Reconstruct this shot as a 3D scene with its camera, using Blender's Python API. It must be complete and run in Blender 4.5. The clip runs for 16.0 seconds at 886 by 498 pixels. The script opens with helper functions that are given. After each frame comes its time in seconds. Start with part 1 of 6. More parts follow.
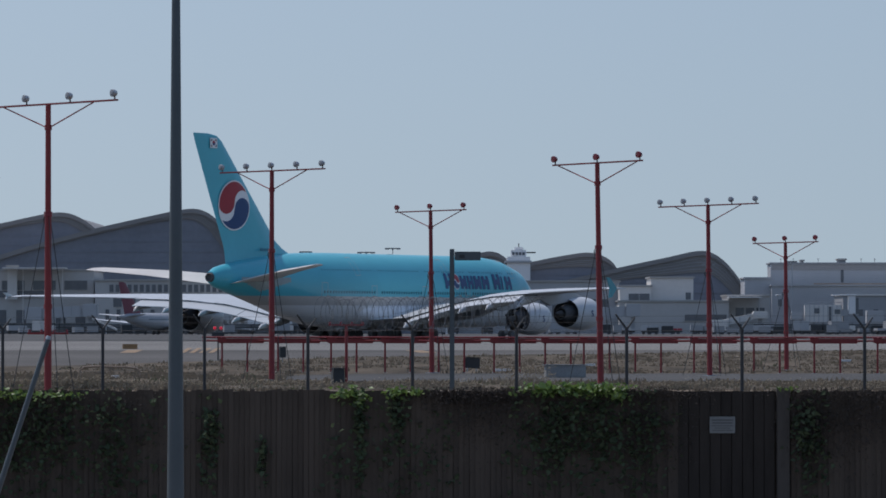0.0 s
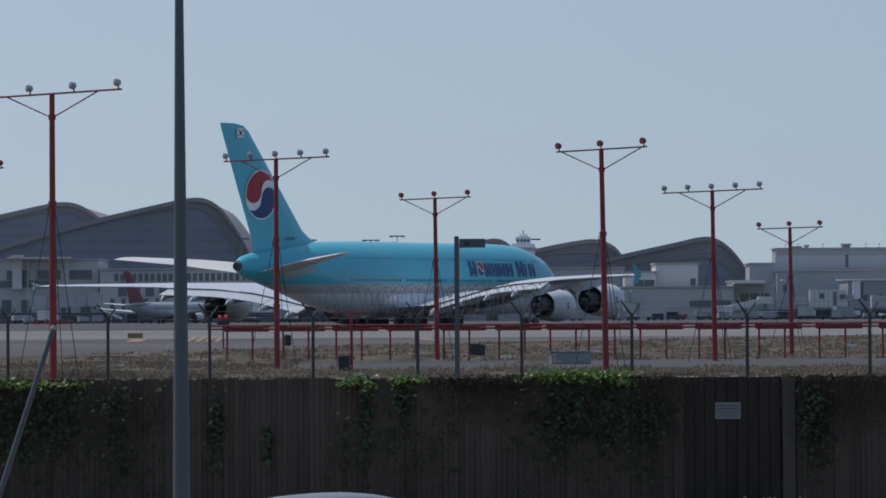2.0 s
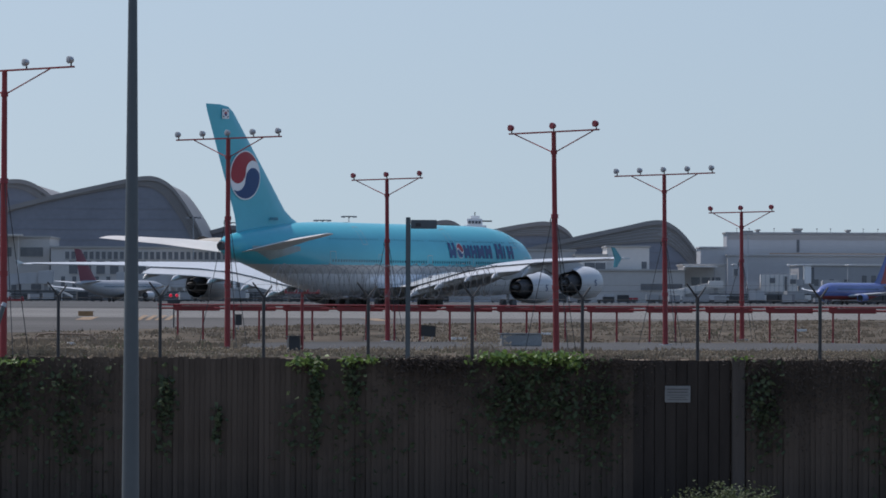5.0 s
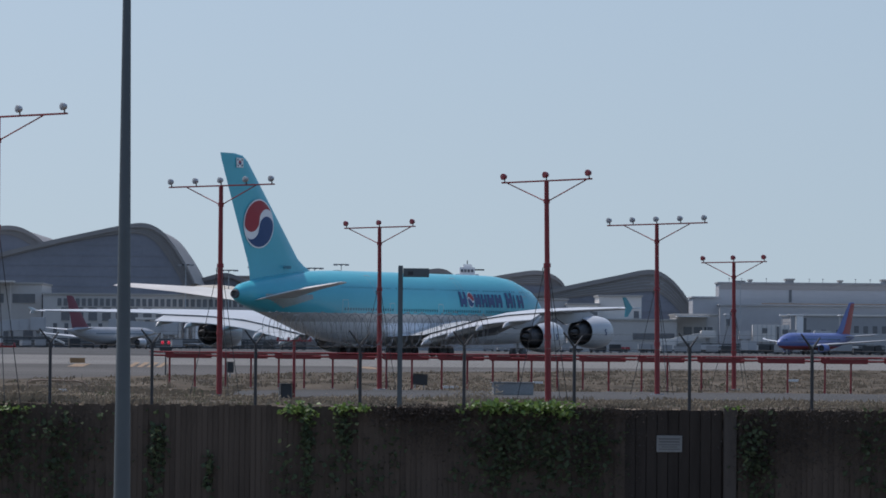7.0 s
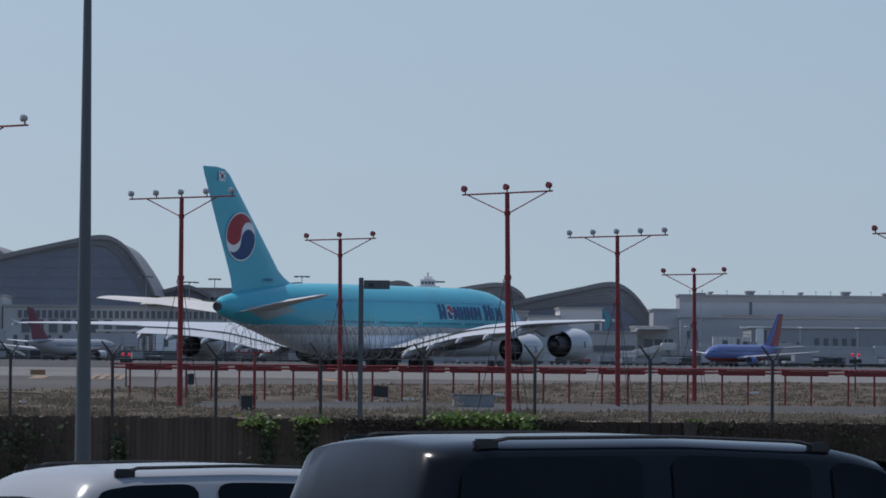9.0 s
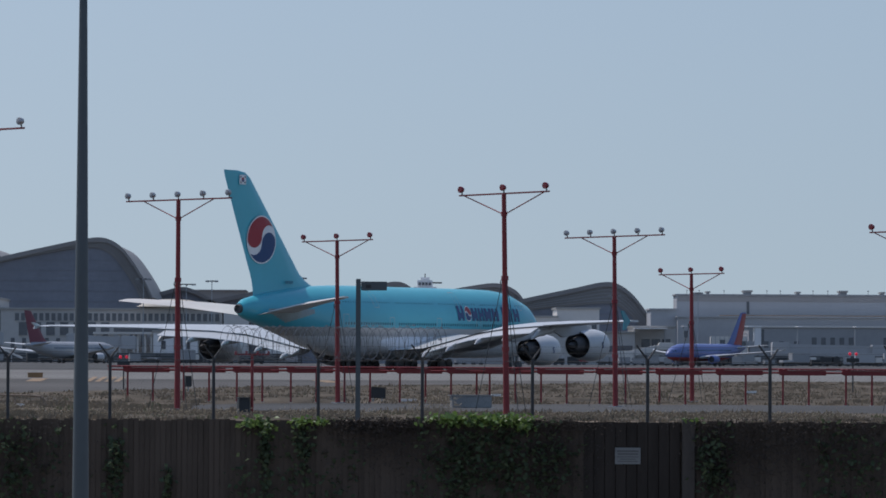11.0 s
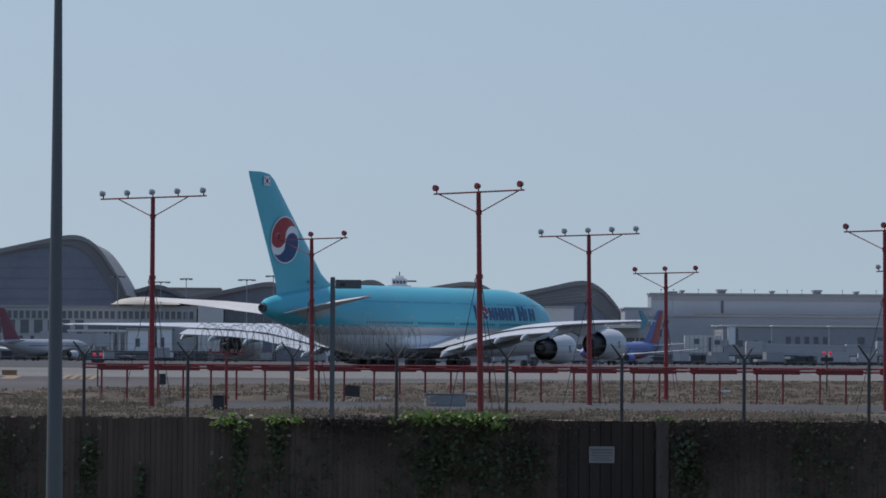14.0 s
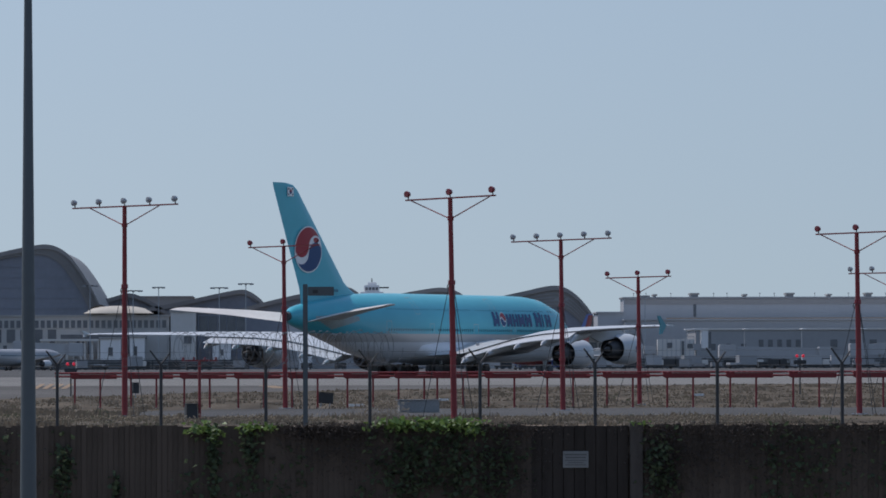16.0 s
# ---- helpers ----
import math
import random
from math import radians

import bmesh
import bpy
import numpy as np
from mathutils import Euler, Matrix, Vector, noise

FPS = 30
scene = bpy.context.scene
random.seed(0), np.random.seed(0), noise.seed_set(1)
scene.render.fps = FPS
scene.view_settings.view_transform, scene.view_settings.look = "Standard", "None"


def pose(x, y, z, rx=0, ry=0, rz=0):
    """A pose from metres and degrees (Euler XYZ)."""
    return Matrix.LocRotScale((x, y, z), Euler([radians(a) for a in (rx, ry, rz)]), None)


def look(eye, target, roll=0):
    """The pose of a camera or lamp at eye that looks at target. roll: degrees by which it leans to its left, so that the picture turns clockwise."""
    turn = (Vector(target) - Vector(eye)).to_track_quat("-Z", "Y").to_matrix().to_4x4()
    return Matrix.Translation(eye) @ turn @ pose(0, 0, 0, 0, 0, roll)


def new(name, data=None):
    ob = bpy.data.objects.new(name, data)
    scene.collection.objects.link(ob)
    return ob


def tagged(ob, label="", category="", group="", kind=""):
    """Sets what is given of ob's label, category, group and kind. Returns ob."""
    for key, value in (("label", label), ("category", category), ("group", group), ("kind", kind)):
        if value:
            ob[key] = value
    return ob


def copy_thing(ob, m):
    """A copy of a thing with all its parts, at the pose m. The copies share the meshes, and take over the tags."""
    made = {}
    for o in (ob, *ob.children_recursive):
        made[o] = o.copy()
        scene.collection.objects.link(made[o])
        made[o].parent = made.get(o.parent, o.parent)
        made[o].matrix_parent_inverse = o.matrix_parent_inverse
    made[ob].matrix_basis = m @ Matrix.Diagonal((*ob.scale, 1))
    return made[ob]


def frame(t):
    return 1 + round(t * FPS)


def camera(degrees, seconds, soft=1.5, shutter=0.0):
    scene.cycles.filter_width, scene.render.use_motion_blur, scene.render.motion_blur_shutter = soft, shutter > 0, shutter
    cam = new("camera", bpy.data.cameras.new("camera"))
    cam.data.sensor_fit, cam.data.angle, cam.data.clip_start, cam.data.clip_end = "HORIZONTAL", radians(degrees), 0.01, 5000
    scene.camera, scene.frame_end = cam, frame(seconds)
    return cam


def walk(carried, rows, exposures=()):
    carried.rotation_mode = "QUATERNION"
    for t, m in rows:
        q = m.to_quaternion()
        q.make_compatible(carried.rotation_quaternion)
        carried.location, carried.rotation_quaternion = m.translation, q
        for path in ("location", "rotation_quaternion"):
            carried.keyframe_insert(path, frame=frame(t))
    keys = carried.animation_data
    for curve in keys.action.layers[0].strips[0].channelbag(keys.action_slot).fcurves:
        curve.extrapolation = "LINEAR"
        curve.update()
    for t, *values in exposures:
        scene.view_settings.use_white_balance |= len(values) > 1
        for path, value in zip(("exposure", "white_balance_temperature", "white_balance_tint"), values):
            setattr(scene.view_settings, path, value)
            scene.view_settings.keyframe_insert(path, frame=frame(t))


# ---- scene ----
# ---- camera: one standing point, turned by hand ----
EYE = 1.3
cam = camera(10.5394, 16.0, soft=1.7)


def aim(yaw, pitch, roll):
    return pose(0, 0, EYE, 0, 0, yaw) @ pose(0, 0, 0, 90 + pitch) @ pose(0, 0, 0, 0, 0, roll)


PATH = [
    (0, 0.0000, 0.9571, 0.000), (0.5, 0.0348, 1.0189, 0.014), (1, 0.1653, 1.0792, 0.038), (1.5, 0.1032, 0.9368, -0.017),
    (2, 0.0550, 0.8063, -0.336), (2.5, -0.0966, 0.7811, -0.515), (3, -0.4315, 0.7393, -0.786), (3.5, -0.6619, 0.6049, -0.431),
    (4, -0.7883, 0.5783, -0.056), (4.2, -0.700, 0.565, 0.0), (6.3, -0.537, 0.8266, 0.40), (6.5, -0.5573, 1.0018, 0.414), (7, -0.6112, 1.1593, 0.502), (7.5, -0.6666, 1.2564, 0.459),
    (8, -0.7644, 1.2740, 0.363), (8.5, -0.8951, 1.2723, 0.386), (9, -1.0795, 1.3070, 0.530), (11.3, -1.1304, 1.3182, 0.229),
    (11.5, -1.1895, 1.2596, 0.267), (12, -1.2186, 1.1265, 0.237), (12.5, -1.3069, 1.1219, 0.215), (13, -1.2975, 1.2157, 0.207),
    (13.5, -1.3274, 1.2615, 0.245), (14, -1.4197, 1.3010, 0.380), (14.5, -1.4929, 1.3032, 0.493), (15, -1.5533, 1.2963, 0.427),
    (15.5, -1.6647, 1.4152, 0.187), (16, -1.7523, 1.3738, -0.149)]
walk(cam, [(t, aim(y, p, r)) for t, y, p, r in PATH], exposures=[(t, e, k, 15) for t, e, k in ((0, 0.0, 6500), (2, 0.0, 6500), (3, 0.07, 6510), (3.5, 0.2, 6520), (4.2, 0.2, 6540), (6.3, 0.33, 6640), (7, 0.19, 6580), (8, 0.06, 6500), (9, 0.03, 6500), (16, 0.05, 6500))])

# ---- sky and sun: high hazy sun behind the aircraft ----
SUN_EL, SUN_AZ = 60.0, -52.0      # degrees above the horizon; to the right of the view's depth axis
world = bpy.data.worlds.new("hazy_sky")
scene.world = world
world.use_nodes = True
wn = world.node_tree
sky = wn.nodes.new("ShaderNodeTexSky")
sky.sky_type = "NISHITA"
sky.sun_disc = False
sky.sun_elevation, sky.sun_rotation = radians(SUN_EL), radians(SUN_AZ)
sky.air_density, sky.dust_density, sky.ozone_density = 1.0, 1.6, 3.0
lift_co, lift_map = wn.nodes.new("ShaderNodeTexCoord"), wn.nodes.new("ShaderNodeMapping")
lift_map.inputs["Scale"].default_value = (1, 1, 0.4)
lift_map.inputs["Location"].default_value = (0, 0, 0.092)      # the horizon takes the clear colour of the sky a few degrees up
wn.links.new(lift_co.outputs["Generated"], lift_map.inputs["Vector"])
wn.links.new(lift_map.outputs["Vector"], sky.inputs["Vector"])
wn.links.new(sky.outputs["Color"], wn.nodes["Background"].inputs["Color"])
wn.nodes["Background"].inputs["Strength"].default_value = 0.10
sun_data = bpy.data.lights.new("sun", "SUN")
sun_data.energy, sun_data.angle, sun_data.color = 2.4, radians(0.6), (1.0, 0.97, 0.92)
sun = new("sun", sun_data)
_e, _a = radians(SUN_EL), radians(SUN_AZ)
sun.matrix_world = look((0, 0, 300), (-300 * math.sin(_a) * math.cos(_e), -300 * math.cos(_a) * math.cos(_e), 300 - 300 * math.sin(_e)))


# ---- materials ----
def mat(name, col, rough=0.6, metal=0.0, var=0.12, scale=3.0, fine=40.0, bump=0.0, streak=None, island=0.0, rnd=0.0, spec=0.5, stain=None, trans=0.0):
    """Paint with broad stains and fine grain; scale and fine are cycles per metre."""
    m = bpy.data.materials.new(name)
    m.use_nodes = True
    nt = m.node_tree
    b = nt.nodes["Principled BSDF"]
    b.inputs["Roughness"].default_value, b.inputs["Metallic"].default_value = rough, metal
    b.inputs["Specular IOR Level"].default_value = spec
    co = nt.nodes.new("ShaderNodeTexCoord")
    mp = nt.nodes.new("ShaderNodeMapping")
    nt.links.new(co.outputs["Object"], mp.inputs["Vector"])
    if streak:
        mp.inputs["Scale"].default_value = streak
    outs = []
    for sc, det in ((scale, 4.0), (fine, 2.0)):
        n = nt.nodes.new("ShaderNodeTexNoise")
        n.inputs["Scale"].default_value, n.inputs["Detail"].default_value = sc, det
        nt.links.new(mp.outputs["Vector"], n.inputs["Vector"])
        outs.append(n)
    add = nt.nodes.new("ShaderNodeMath")
    add.operation = "MULTIPLY_ADD"
    add.inputs[1].default_value = 0.4
    nt.links.new(outs[1].outputs["Fac"], add.inputs[0])
    nt.links.new(outs[0].outputs["Fac"], add.inputs[2])
    last = add.outputs[0]
    for amount, node, out in ((island, "ShaderNodeNewGeometry", "Random Per Island"), (rnd, "ShaderNodeObjectInfo", "Random")):
        if amount:
            g = nt.nodes.new(node)
            k = nt.nodes.new("ShaderNodeMath")
            k.operation = "MULTIPLY_ADD"
            k.inputs[1].default_value = amount
            nt.links.new(g.outputs[out], k.inputs[0])
            nt.links.new(last, k.inputs[2])
            last = k.outputs[0]
    ramp = nt.nodes.new("ShaderNodeValToRGB")
    extra = island + rnd
    ramp.color_ramp.elements[0].position, ramp.color_ramp.elements[1].position = 0.35, min(1.0, 1.05 + 0.0 * extra)
    lo = [c * (1 - var) for c in col]
    hi = [min(1.0, c * (1 + var)) for c in (stain or col)]
    ramp.color_ramp.elements[0].color, ramp.color_ramp.elements[1].color = (*lo, 1), (*hi, 1)
    nt.links.new(last, ramp.inputs["Fac"])
    nt.links.new(ramp.outputs["Color"], b.inputs["Base Color"])
    if bump:
        bp = nt.nodes.new("ShaderNodeBump")
        bp.inputs["Strength"].default_value, bp.inputs["Distance"].default_value = 0.6, bump
        nt.links.new(outs[1].outputs["Fac"], bp.inputs["Height"])
        nt.links.new(bp.outputs["Normal"], b.inputs["Normal"])
    if trans:
        # thin blades and leaves let light through
        tr, mx = nt.nodes.new("ShaderNodeBsdfTranslucent"), nt.nodes.new("ShaderNodeMixShader")
        mx.inputs["Fac"].default_value = trans
        nt.links.new(ramp.outputs["Color"], tr.inputs["Color"])
        nt.links.new(b.outputs["BSDF"], mx.inputs[1])
        nt.links.new(tr.outputs["BSDF"], mx.inputs[2])
        nt.links.new(mx.outputs["Shader"], nt.nodes["Material Output"].inputs["Surface"])
    return m


def glass(name, col, rough=0.08):
    m = mat(name, col, rough, 0.0, 0.25, 0.6, 5.0, spec=0.8)
    return m


def glow(name, col, power):
    m = mat(name, col, 0.3)
    b = m.node_tree.nodes["Principled BSDF"]
    b.inputs["Emission Color"].default_value = (*col, 1)
    b.inputs["Emission Strength"].default_value = power
    return m


M = {
    "soil": mat("dry_soil", (0.16, 0.12, 0.08), 0.95, var=0.35, scale=0.08, fine=1.5, streak=(1, 1, 1)),
    "straw": mat("dry_grass", (0.155, 0.130, 0.099), 0.95, var=0.25, scale=0.3, fine=3, island=0.35, trans=0.5),
    # sheet tone darkened in place of the shade between grass blades
    "thatch": mat("shaded_dry_grass", (0.057, 0.051, 0.041), 0.95, var=0.6, scale=0.9, fine=7, streak=(0.6, 0.06, 1), spec=0.05, stain=(0.108, 0.088, 0.066)),
    "pale_straw": mat("pale_seed_head", (0.30, 0.26, 0.20), 0.95, var=0.3, island=0.4, trans=0.4),
    "weed": mat("green_weed", (0.10, 0.10, 0.066), 0.9, var=0.3, island=0.4, trans=0.5),
    "asphalt": mat("asphalt", (0.113, 0.107, 0.100), 0.95, var=0.25, scale=0.03, fine=0.6, spec=0.1),
    "old_asphalt": mat("old_perimeter_asphalt", (0.082, 0.081, 0.079), 0.95, var=0.3, scale=0.06, fine=0.8, spec=0.1),
    "road": mat("road_asphalt", (0.055, 0.055, 0.058), 0.9, var=0.25, scale=0.3, fine=30, bump=0.004),
    "concrete": mat("apron_concrete", (0.195, 0.188, 0.176), 0.95, var=0.15, scale=0.02, fine=0.4, spec=0.1),
    "apron_dark": mat("dark_apron_asphalt", (0.095, 0.094, 0.092), 0.95, var=0.35, scale=0.02, fine=0.3, spec=0.1),
    "kerb": mat("kerb_concrete", (0.35, 0.34, 0.32), 0.9, var=0.2, bump=0.003),
    "yellow": mat("yellow_paint", (0.27, 0.17, 0.085), 0.7, var=0.2),
    "line": mat("white_paint_line", (0.7, 0.7, 0.68), 0.7, var=0.2),
    "wood": mat("weathered_wood", (0.059, 0.046, 0.037), 0.85, var=0.4, scale=1.2, fine=14, streak=(4, 4, 0.5), bump=0.004, rnd=0.35, spec=0.2),
    "gate_wood": mat("dark_gate_wood", (0.030, 0.025, 0.022), 0.9, var=0.4, scale=1.5, fine=14, streak=(4, 4, 0.5), bump=0.004, rnd=0.3, spec=0.12),
    "wood_post": mat("wood_post", (0.055, 0.046, 0.040), 0.85, var=0.3, scale=2, fine=20, streak=(3, 3, 0.4), bump=0.004),
    # one ivy in two greens: sunlit at the top, shaded on the wall
    "leaf": mat("sunlit_ivy_leaf", (0.10, 0.155, 0.04), 0.5, var=0.5, scale=2.0, fine=9, island=0.7, trans=0.3),
    "leaf_shaded": mat("shaded_ivy_leaf", (0.060, 0.078, 0.044), 0.85, var=0.4, scale=1.4, fine=9, island=0.5, spec=0.15, trans=0.25),
    "twig": mat("dry_vine", (0.052, 0.044, 0.039), 0.95, var=0.4, island=0.6, spec=0.1),
    "red": mat("safety_red_paint", (0.25, 0.028, 0.031), 0.55, var=0.25, scale=1.5, fine=20),
    "red_dark": mat("red_lens", (0.22, 0.018, 0.03), 0.25, var=0.2),
    "lamp": mat("lamp_housing", (0.42, 0.43, 0.44), 0.4, 0.4, var=0.1),
    "lens": mat("lamp_lens", (0.30, 0.31, 0.33), 0.06, 0.0, var=0.05),
    "steel": mat("galvanised_steel", (0.34, 0.37, 0.40), 0.55, 0.35, var=0.15, scale=1.0, fine=25),
    "pole": mat("painted_steel_pole", (0.088, 0.108, 0.118), 0.55, 0.1, var=0.12, scale=0.8, fine=12),
    "dark": mat("dark_steel", (0.042, 0.045, 0.048), 0.7, 0.0, var=0.2),
    "coil": mat("razor_wire", (0.17, 0.175, 0.18), 0.35, 0.5, var=0.2),
    "wire": mat("wire", (0.06, 0.062, 0.064), 0.8, 0.0, var=0.2),
    "turq": mat("turquoise_aircraft_paint", (0.07, 0.45, 0.54), 0.28, var=0.06, scale=0.25, fine=2.5),
    # turquoise darkened to paint the shaded side of the wingtip fence
    "teal": mat("shaded_turquoise_paint", (0.045, 0.27, 0.33), 0.35, var=0.08),
    "mark": mat("dark_teal_marking", (0.035, 0.20, 0.27), 0.4, var=0.1),
    "silver": mat("silver_aircraft_paint", (0.50, 0.49, 0.47), 0.35, 0.1, var=0.08, scale=0.3, fine=3),
    # warm tint stands in for light bounced off the ground onto the tailplane
    "beige": mat("bounce_tinted_aircraft_paint", (0.66, 0.61, 0.555), 0.45, var=0.15, scale=0.3, fine=3),
    "beige_worn": mat("worn_beige_aircraft_paint", (0.33, 0.38, 0.37), 0.6, var=0.3, scale=0.5, fine=3),
    # belly white raised above the wing white, for light bounced off the pavement
    "belly": mat("bounce_lit_white_paint", (0.76, 0.77, 0.78), 0.32, var=0.07, scale=0.3, fine=3),
    "white": mat("white_aircraft_paint", (0.55, 0.565, 0.575), 0.35, var=0.07, scale=0.3, fine=3),
    "grey": mat("grey_aircraft_paint", (0.36, 0.37, 0.385), 0.4, var=0.12, scale=0.4, fine=4),
    "navy": mat("navy_paint", (0.010, 0.052, 0.165), 0.4, var=0.08),
    "crimson": mat("crimson_paint", (0.34, 0.02, 0.035), 0.4, var=0.08),
    "maroon": mat("maroon_tail_paint", (0.19, 0.045, 0.065), 0.45, var=0.15),
    "paint": mat("white_paint", (0.78, 0.78, 0.78), 0.5, var=0.05),
    "black": mat("rubber", (0.035, 0.036, 0.038), 0.8, var=0.3),
    # exhaust, nozzle and tyre darks are raised to paint in the haze
    "soot": mat("sooty_metal", (0.085, 0.085, 0.088), 0.7, 0.0, var=0.4),
    "lining": mat("nozzle_lining", (0.11, 0.112, 0.118), 0.7, var=0.3),
    "tyre": mat("hazed_tyre", (0.12, 0.12, 0.12), 0.85, var=0.3),
    "rust": mat("rusty_pipe", (0.30, 0.22, 0.16), 0.7, var=0.3, scale=0.1, fine=0.8),
    "pane": glass("aircraft_pane", (0.02, 0.06, 0.085)),
    "blue": mat("blue_aircraft_paint", (0.11, 0.155, 0.36), 0.35, var=0.08, scale=0.3),
    "orange": mat("orange_red_aircraft_paint", (0.36, 0.07, 0.06), 0.45, var=0.12),
    # distance haze is put into these lightened roof, glass, wall and window tones
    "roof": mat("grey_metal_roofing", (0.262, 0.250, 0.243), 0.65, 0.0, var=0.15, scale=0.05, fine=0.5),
    "fascia": mat("pale_roof_edge", (0.38, 0.37, 0.355), 0.5, 0.2, var=0.1, scale=0.1, fine=1),
    "curtain": mat("tinted_glass_wall", (0.205, 0.22, 0.26), 0.45, var=0.2, scale=0.05, fine=0.7),
    "wall": mat("grey_stucco", (0.43, 0.437, 0.447), 0.85, var=0.08, scale=0.05, fine=0.8),
    "wall_dark": mat("dark_grey_cladding", (0.335, 0.34, 0.348), 0.8, var=0.12, scale=0.05, fine=0.8),
    "wall_pale": mat("pale_stucco", (0.64, 0.62, 0.59), 0.85, var=0.08, scale=0.05, fine=0.8),
    "wall_mid": mat("light_grey_stucco", (0.50, 0.485, 0.465), 0.85, var=0.1, scale=0.05, fine=0.8),
    "cream": mat("cream_canopy_membrane", (0.52, 0.475, 0.40), 0.8, var=0.08, scale=0.1, fine=0.6),
    # paler, bluer cladding tone painted for haze over the far concourse
    "panel": mat("hazed_grey_cladding", (0.455, 0.465, 0.48), 0.8, var=0.08, scale=0.05, fine=0.6, streak=(1, 1, 0.3)),
    "band": mat("brown_grey_cladding", (0.36, 0.345, 0.335), 0.85, var=0.12, scale=0.05, fine=0.6),
    "window": glass("dark_window", (0.10, 0.108, 0.125), 0.2),
    "beacon": glow("red_beacon", (0.8, 0.02, 0.05), 0.25),
    "car_silver": mat("silver_car_paint", (0.185, 0.188, 0.188), 0.3, 0.35, var=0.05),
    "car_dark": mat("dark_blue_car_paint", (0.012, 0.021, 0.027), 0.2, 0.0, var=0.1, spec=0.25),
    "car_black": mat("black_car_paint", (0.008, 0.010, 0.012), 0.16, 0.0, var=0.1, spec=0.2),
    "olive": mat("olive_bush_leaf", (0.062, 0.078, 0.032), 0.7, var=0.5, scale=2.0, fine=9, island=0.7, trans=0.2),
    "car_white": mat("white_car_paint", (0.35, 0.36, 0.365), 0.22, var=0.04),
    "car_glass": mat("car_window", (0.022, 0.048, 0.052), 0.08, var=0.3, scale=0.8, spec=0.22),
    "tint_glass": mat("tinted_car_window", (0.013, 0.017, 0.020), 0.12, var=0.2, spec=0.05),
    "chrome": mat("chrome", (0.6, 0.6, 0.62), 0.15, 1.0, var=0.05),
    "tail_red": mat("tail_lamp_red", (0.16, 0.012, 0.012), 0.4, var=0.1, spec=0.15),
    "screen": mat("dark_louvred_steel", (0.115, 0.12, 0.122), 0.8, var=0.3, scale=0.1, fine=1.0, spec=0.2),
    "case": mat("dull_grey_case_paint", (0.27, 0.275, 0.275), 0.8, var=0.2, scale=2, fine=15, spec=0.2),
    "sign": mat("weathered_sign_face", (0.155, 0.16, 0.16), 0.6, var=0.12, scale=3),
    "ink": mat("sign_ink", (0.08, 0.08, 0.08), 0.7, var=0.1),
}


# ---- mesh helpers ----
def finish(bm, name, material, smooth=False):
    me = bpy.data.meshes.new(name)
    bmesh.ops.recalc_face_normals(bm, faces=bm.faces[:])
    bm.to_mesh(me)
    bm.free()
    for k in (material if isinstance(material, (list, tuple)) else [material]):
        me.materials.append(M[k])
    if smooth:
        me.shade_smooth()
        if hasattr(me, "set_sharp_from_angle"):
            me.set_sharp_from_angle(angle=radians(smooth if smooth is not True else 40))
    return me


def part(name, bm, material, parent, label="", smooth=False, m=None):
    ob = new(name, finish(bm, name, material, smooth))
    ob.parent = parent
    if m is not None:
        ob.matrix_basis = m
    return tagged(ob, label)


def thing(name, label, category, m=None, group="", kind=""):
    ob = new(name)
    ob.empty_display_size = 0.3
    if m is not None:
        ob.matrix_basis = m
    return tagged(ob, label, category, group, kind)


def solid(name, bm, material, label, category, m=None, group="", kind="", smooth=False):
    ob = new(name, finish(bm, name, material, smooth))
    if m is not None:
        ob.matrix_basis = m
    return tagged(ob, label, category, group, kind)


def box(bm, x0, x1, y0, y1, z0, z1, bevel=0.0, mi=0, m=None):
    g = bmesh.ops.create_cube(bm, size=1)
    vs = g["verts"]
    for v in vs:
        v.co = Vector(((x0 + x1) / 2 + v.co.x * (x1 - x0), (y0 + y1) / 2 + v.co.y * (y1 - y0), (z0 + z1) / 2 + v.co.z * (z1 - z0)))
    fs = {f for v in vs for f in v.link_faces}
    if bevel:
        r = bmesh.ops.bevel(bm, geom=list({e for v in vs for e in v.link_edges}), offset=bevel, segments=2, affect="EDGES")
        vs = list({v for f in r["faces"] for v in f.verts} | {v for v in vs if v.is_valid})
        fs = {f for v in vs for f in v.link_faces}
    for f in fs:
        f.material_index = mi
    if m is not None:
        for v in vs:
            v.co = m @ v.co
    return bm


def tube(bm, a, b, r0, r1=None, n=10, mi=0, cap=True):
    a, b = Vector(a), Vector(b)
    r1 = r0 if r1 is None else r1
    q = (b - a).to_track_quat("Z", "Y").to_matrix()
    rings = []
    for c, r in ((a, r0), (b, r1)):
        rings.append([bm.verts.new(c + q @ Vector((r * math.cos(6.28319 * k / n), r * math.sin(6.28319 * k / n), 0))) for k in range(n)])
    for k in range(n):
        bm.faces.new((rings[0][k], rings[0][(k + 1) % n], rings[1][(k + 1) % n], rings[1][k])).material_index = mi
    if cap:
        bm.faces.new(rings[0][::-1]).material_index = mi
        bm.faces.new(rings[1]).material_index = mi
    return bm


def loft(bm, rings, close=True, caps=True, mi=0):
    vs = [[bm.verts.new(p) for p in ring] for ring in rings]
    n = len(vs[0])
    for a, b in zip(vs, vs[1:]):
        for k in range(n if close else n - 1):
            bm.faces.new((a[k], a[(k + 1) % n], b[(k + 1) % n], b[k])).material_index = mi
    if caps and close:
        bm.faces.new(vs[0][::-1]).material_index = mi
        bm.faces.new(vs[-1]).material_index = mi
    return bm


def nb():
    return bmesh.new()


F_LEN = 8500.0


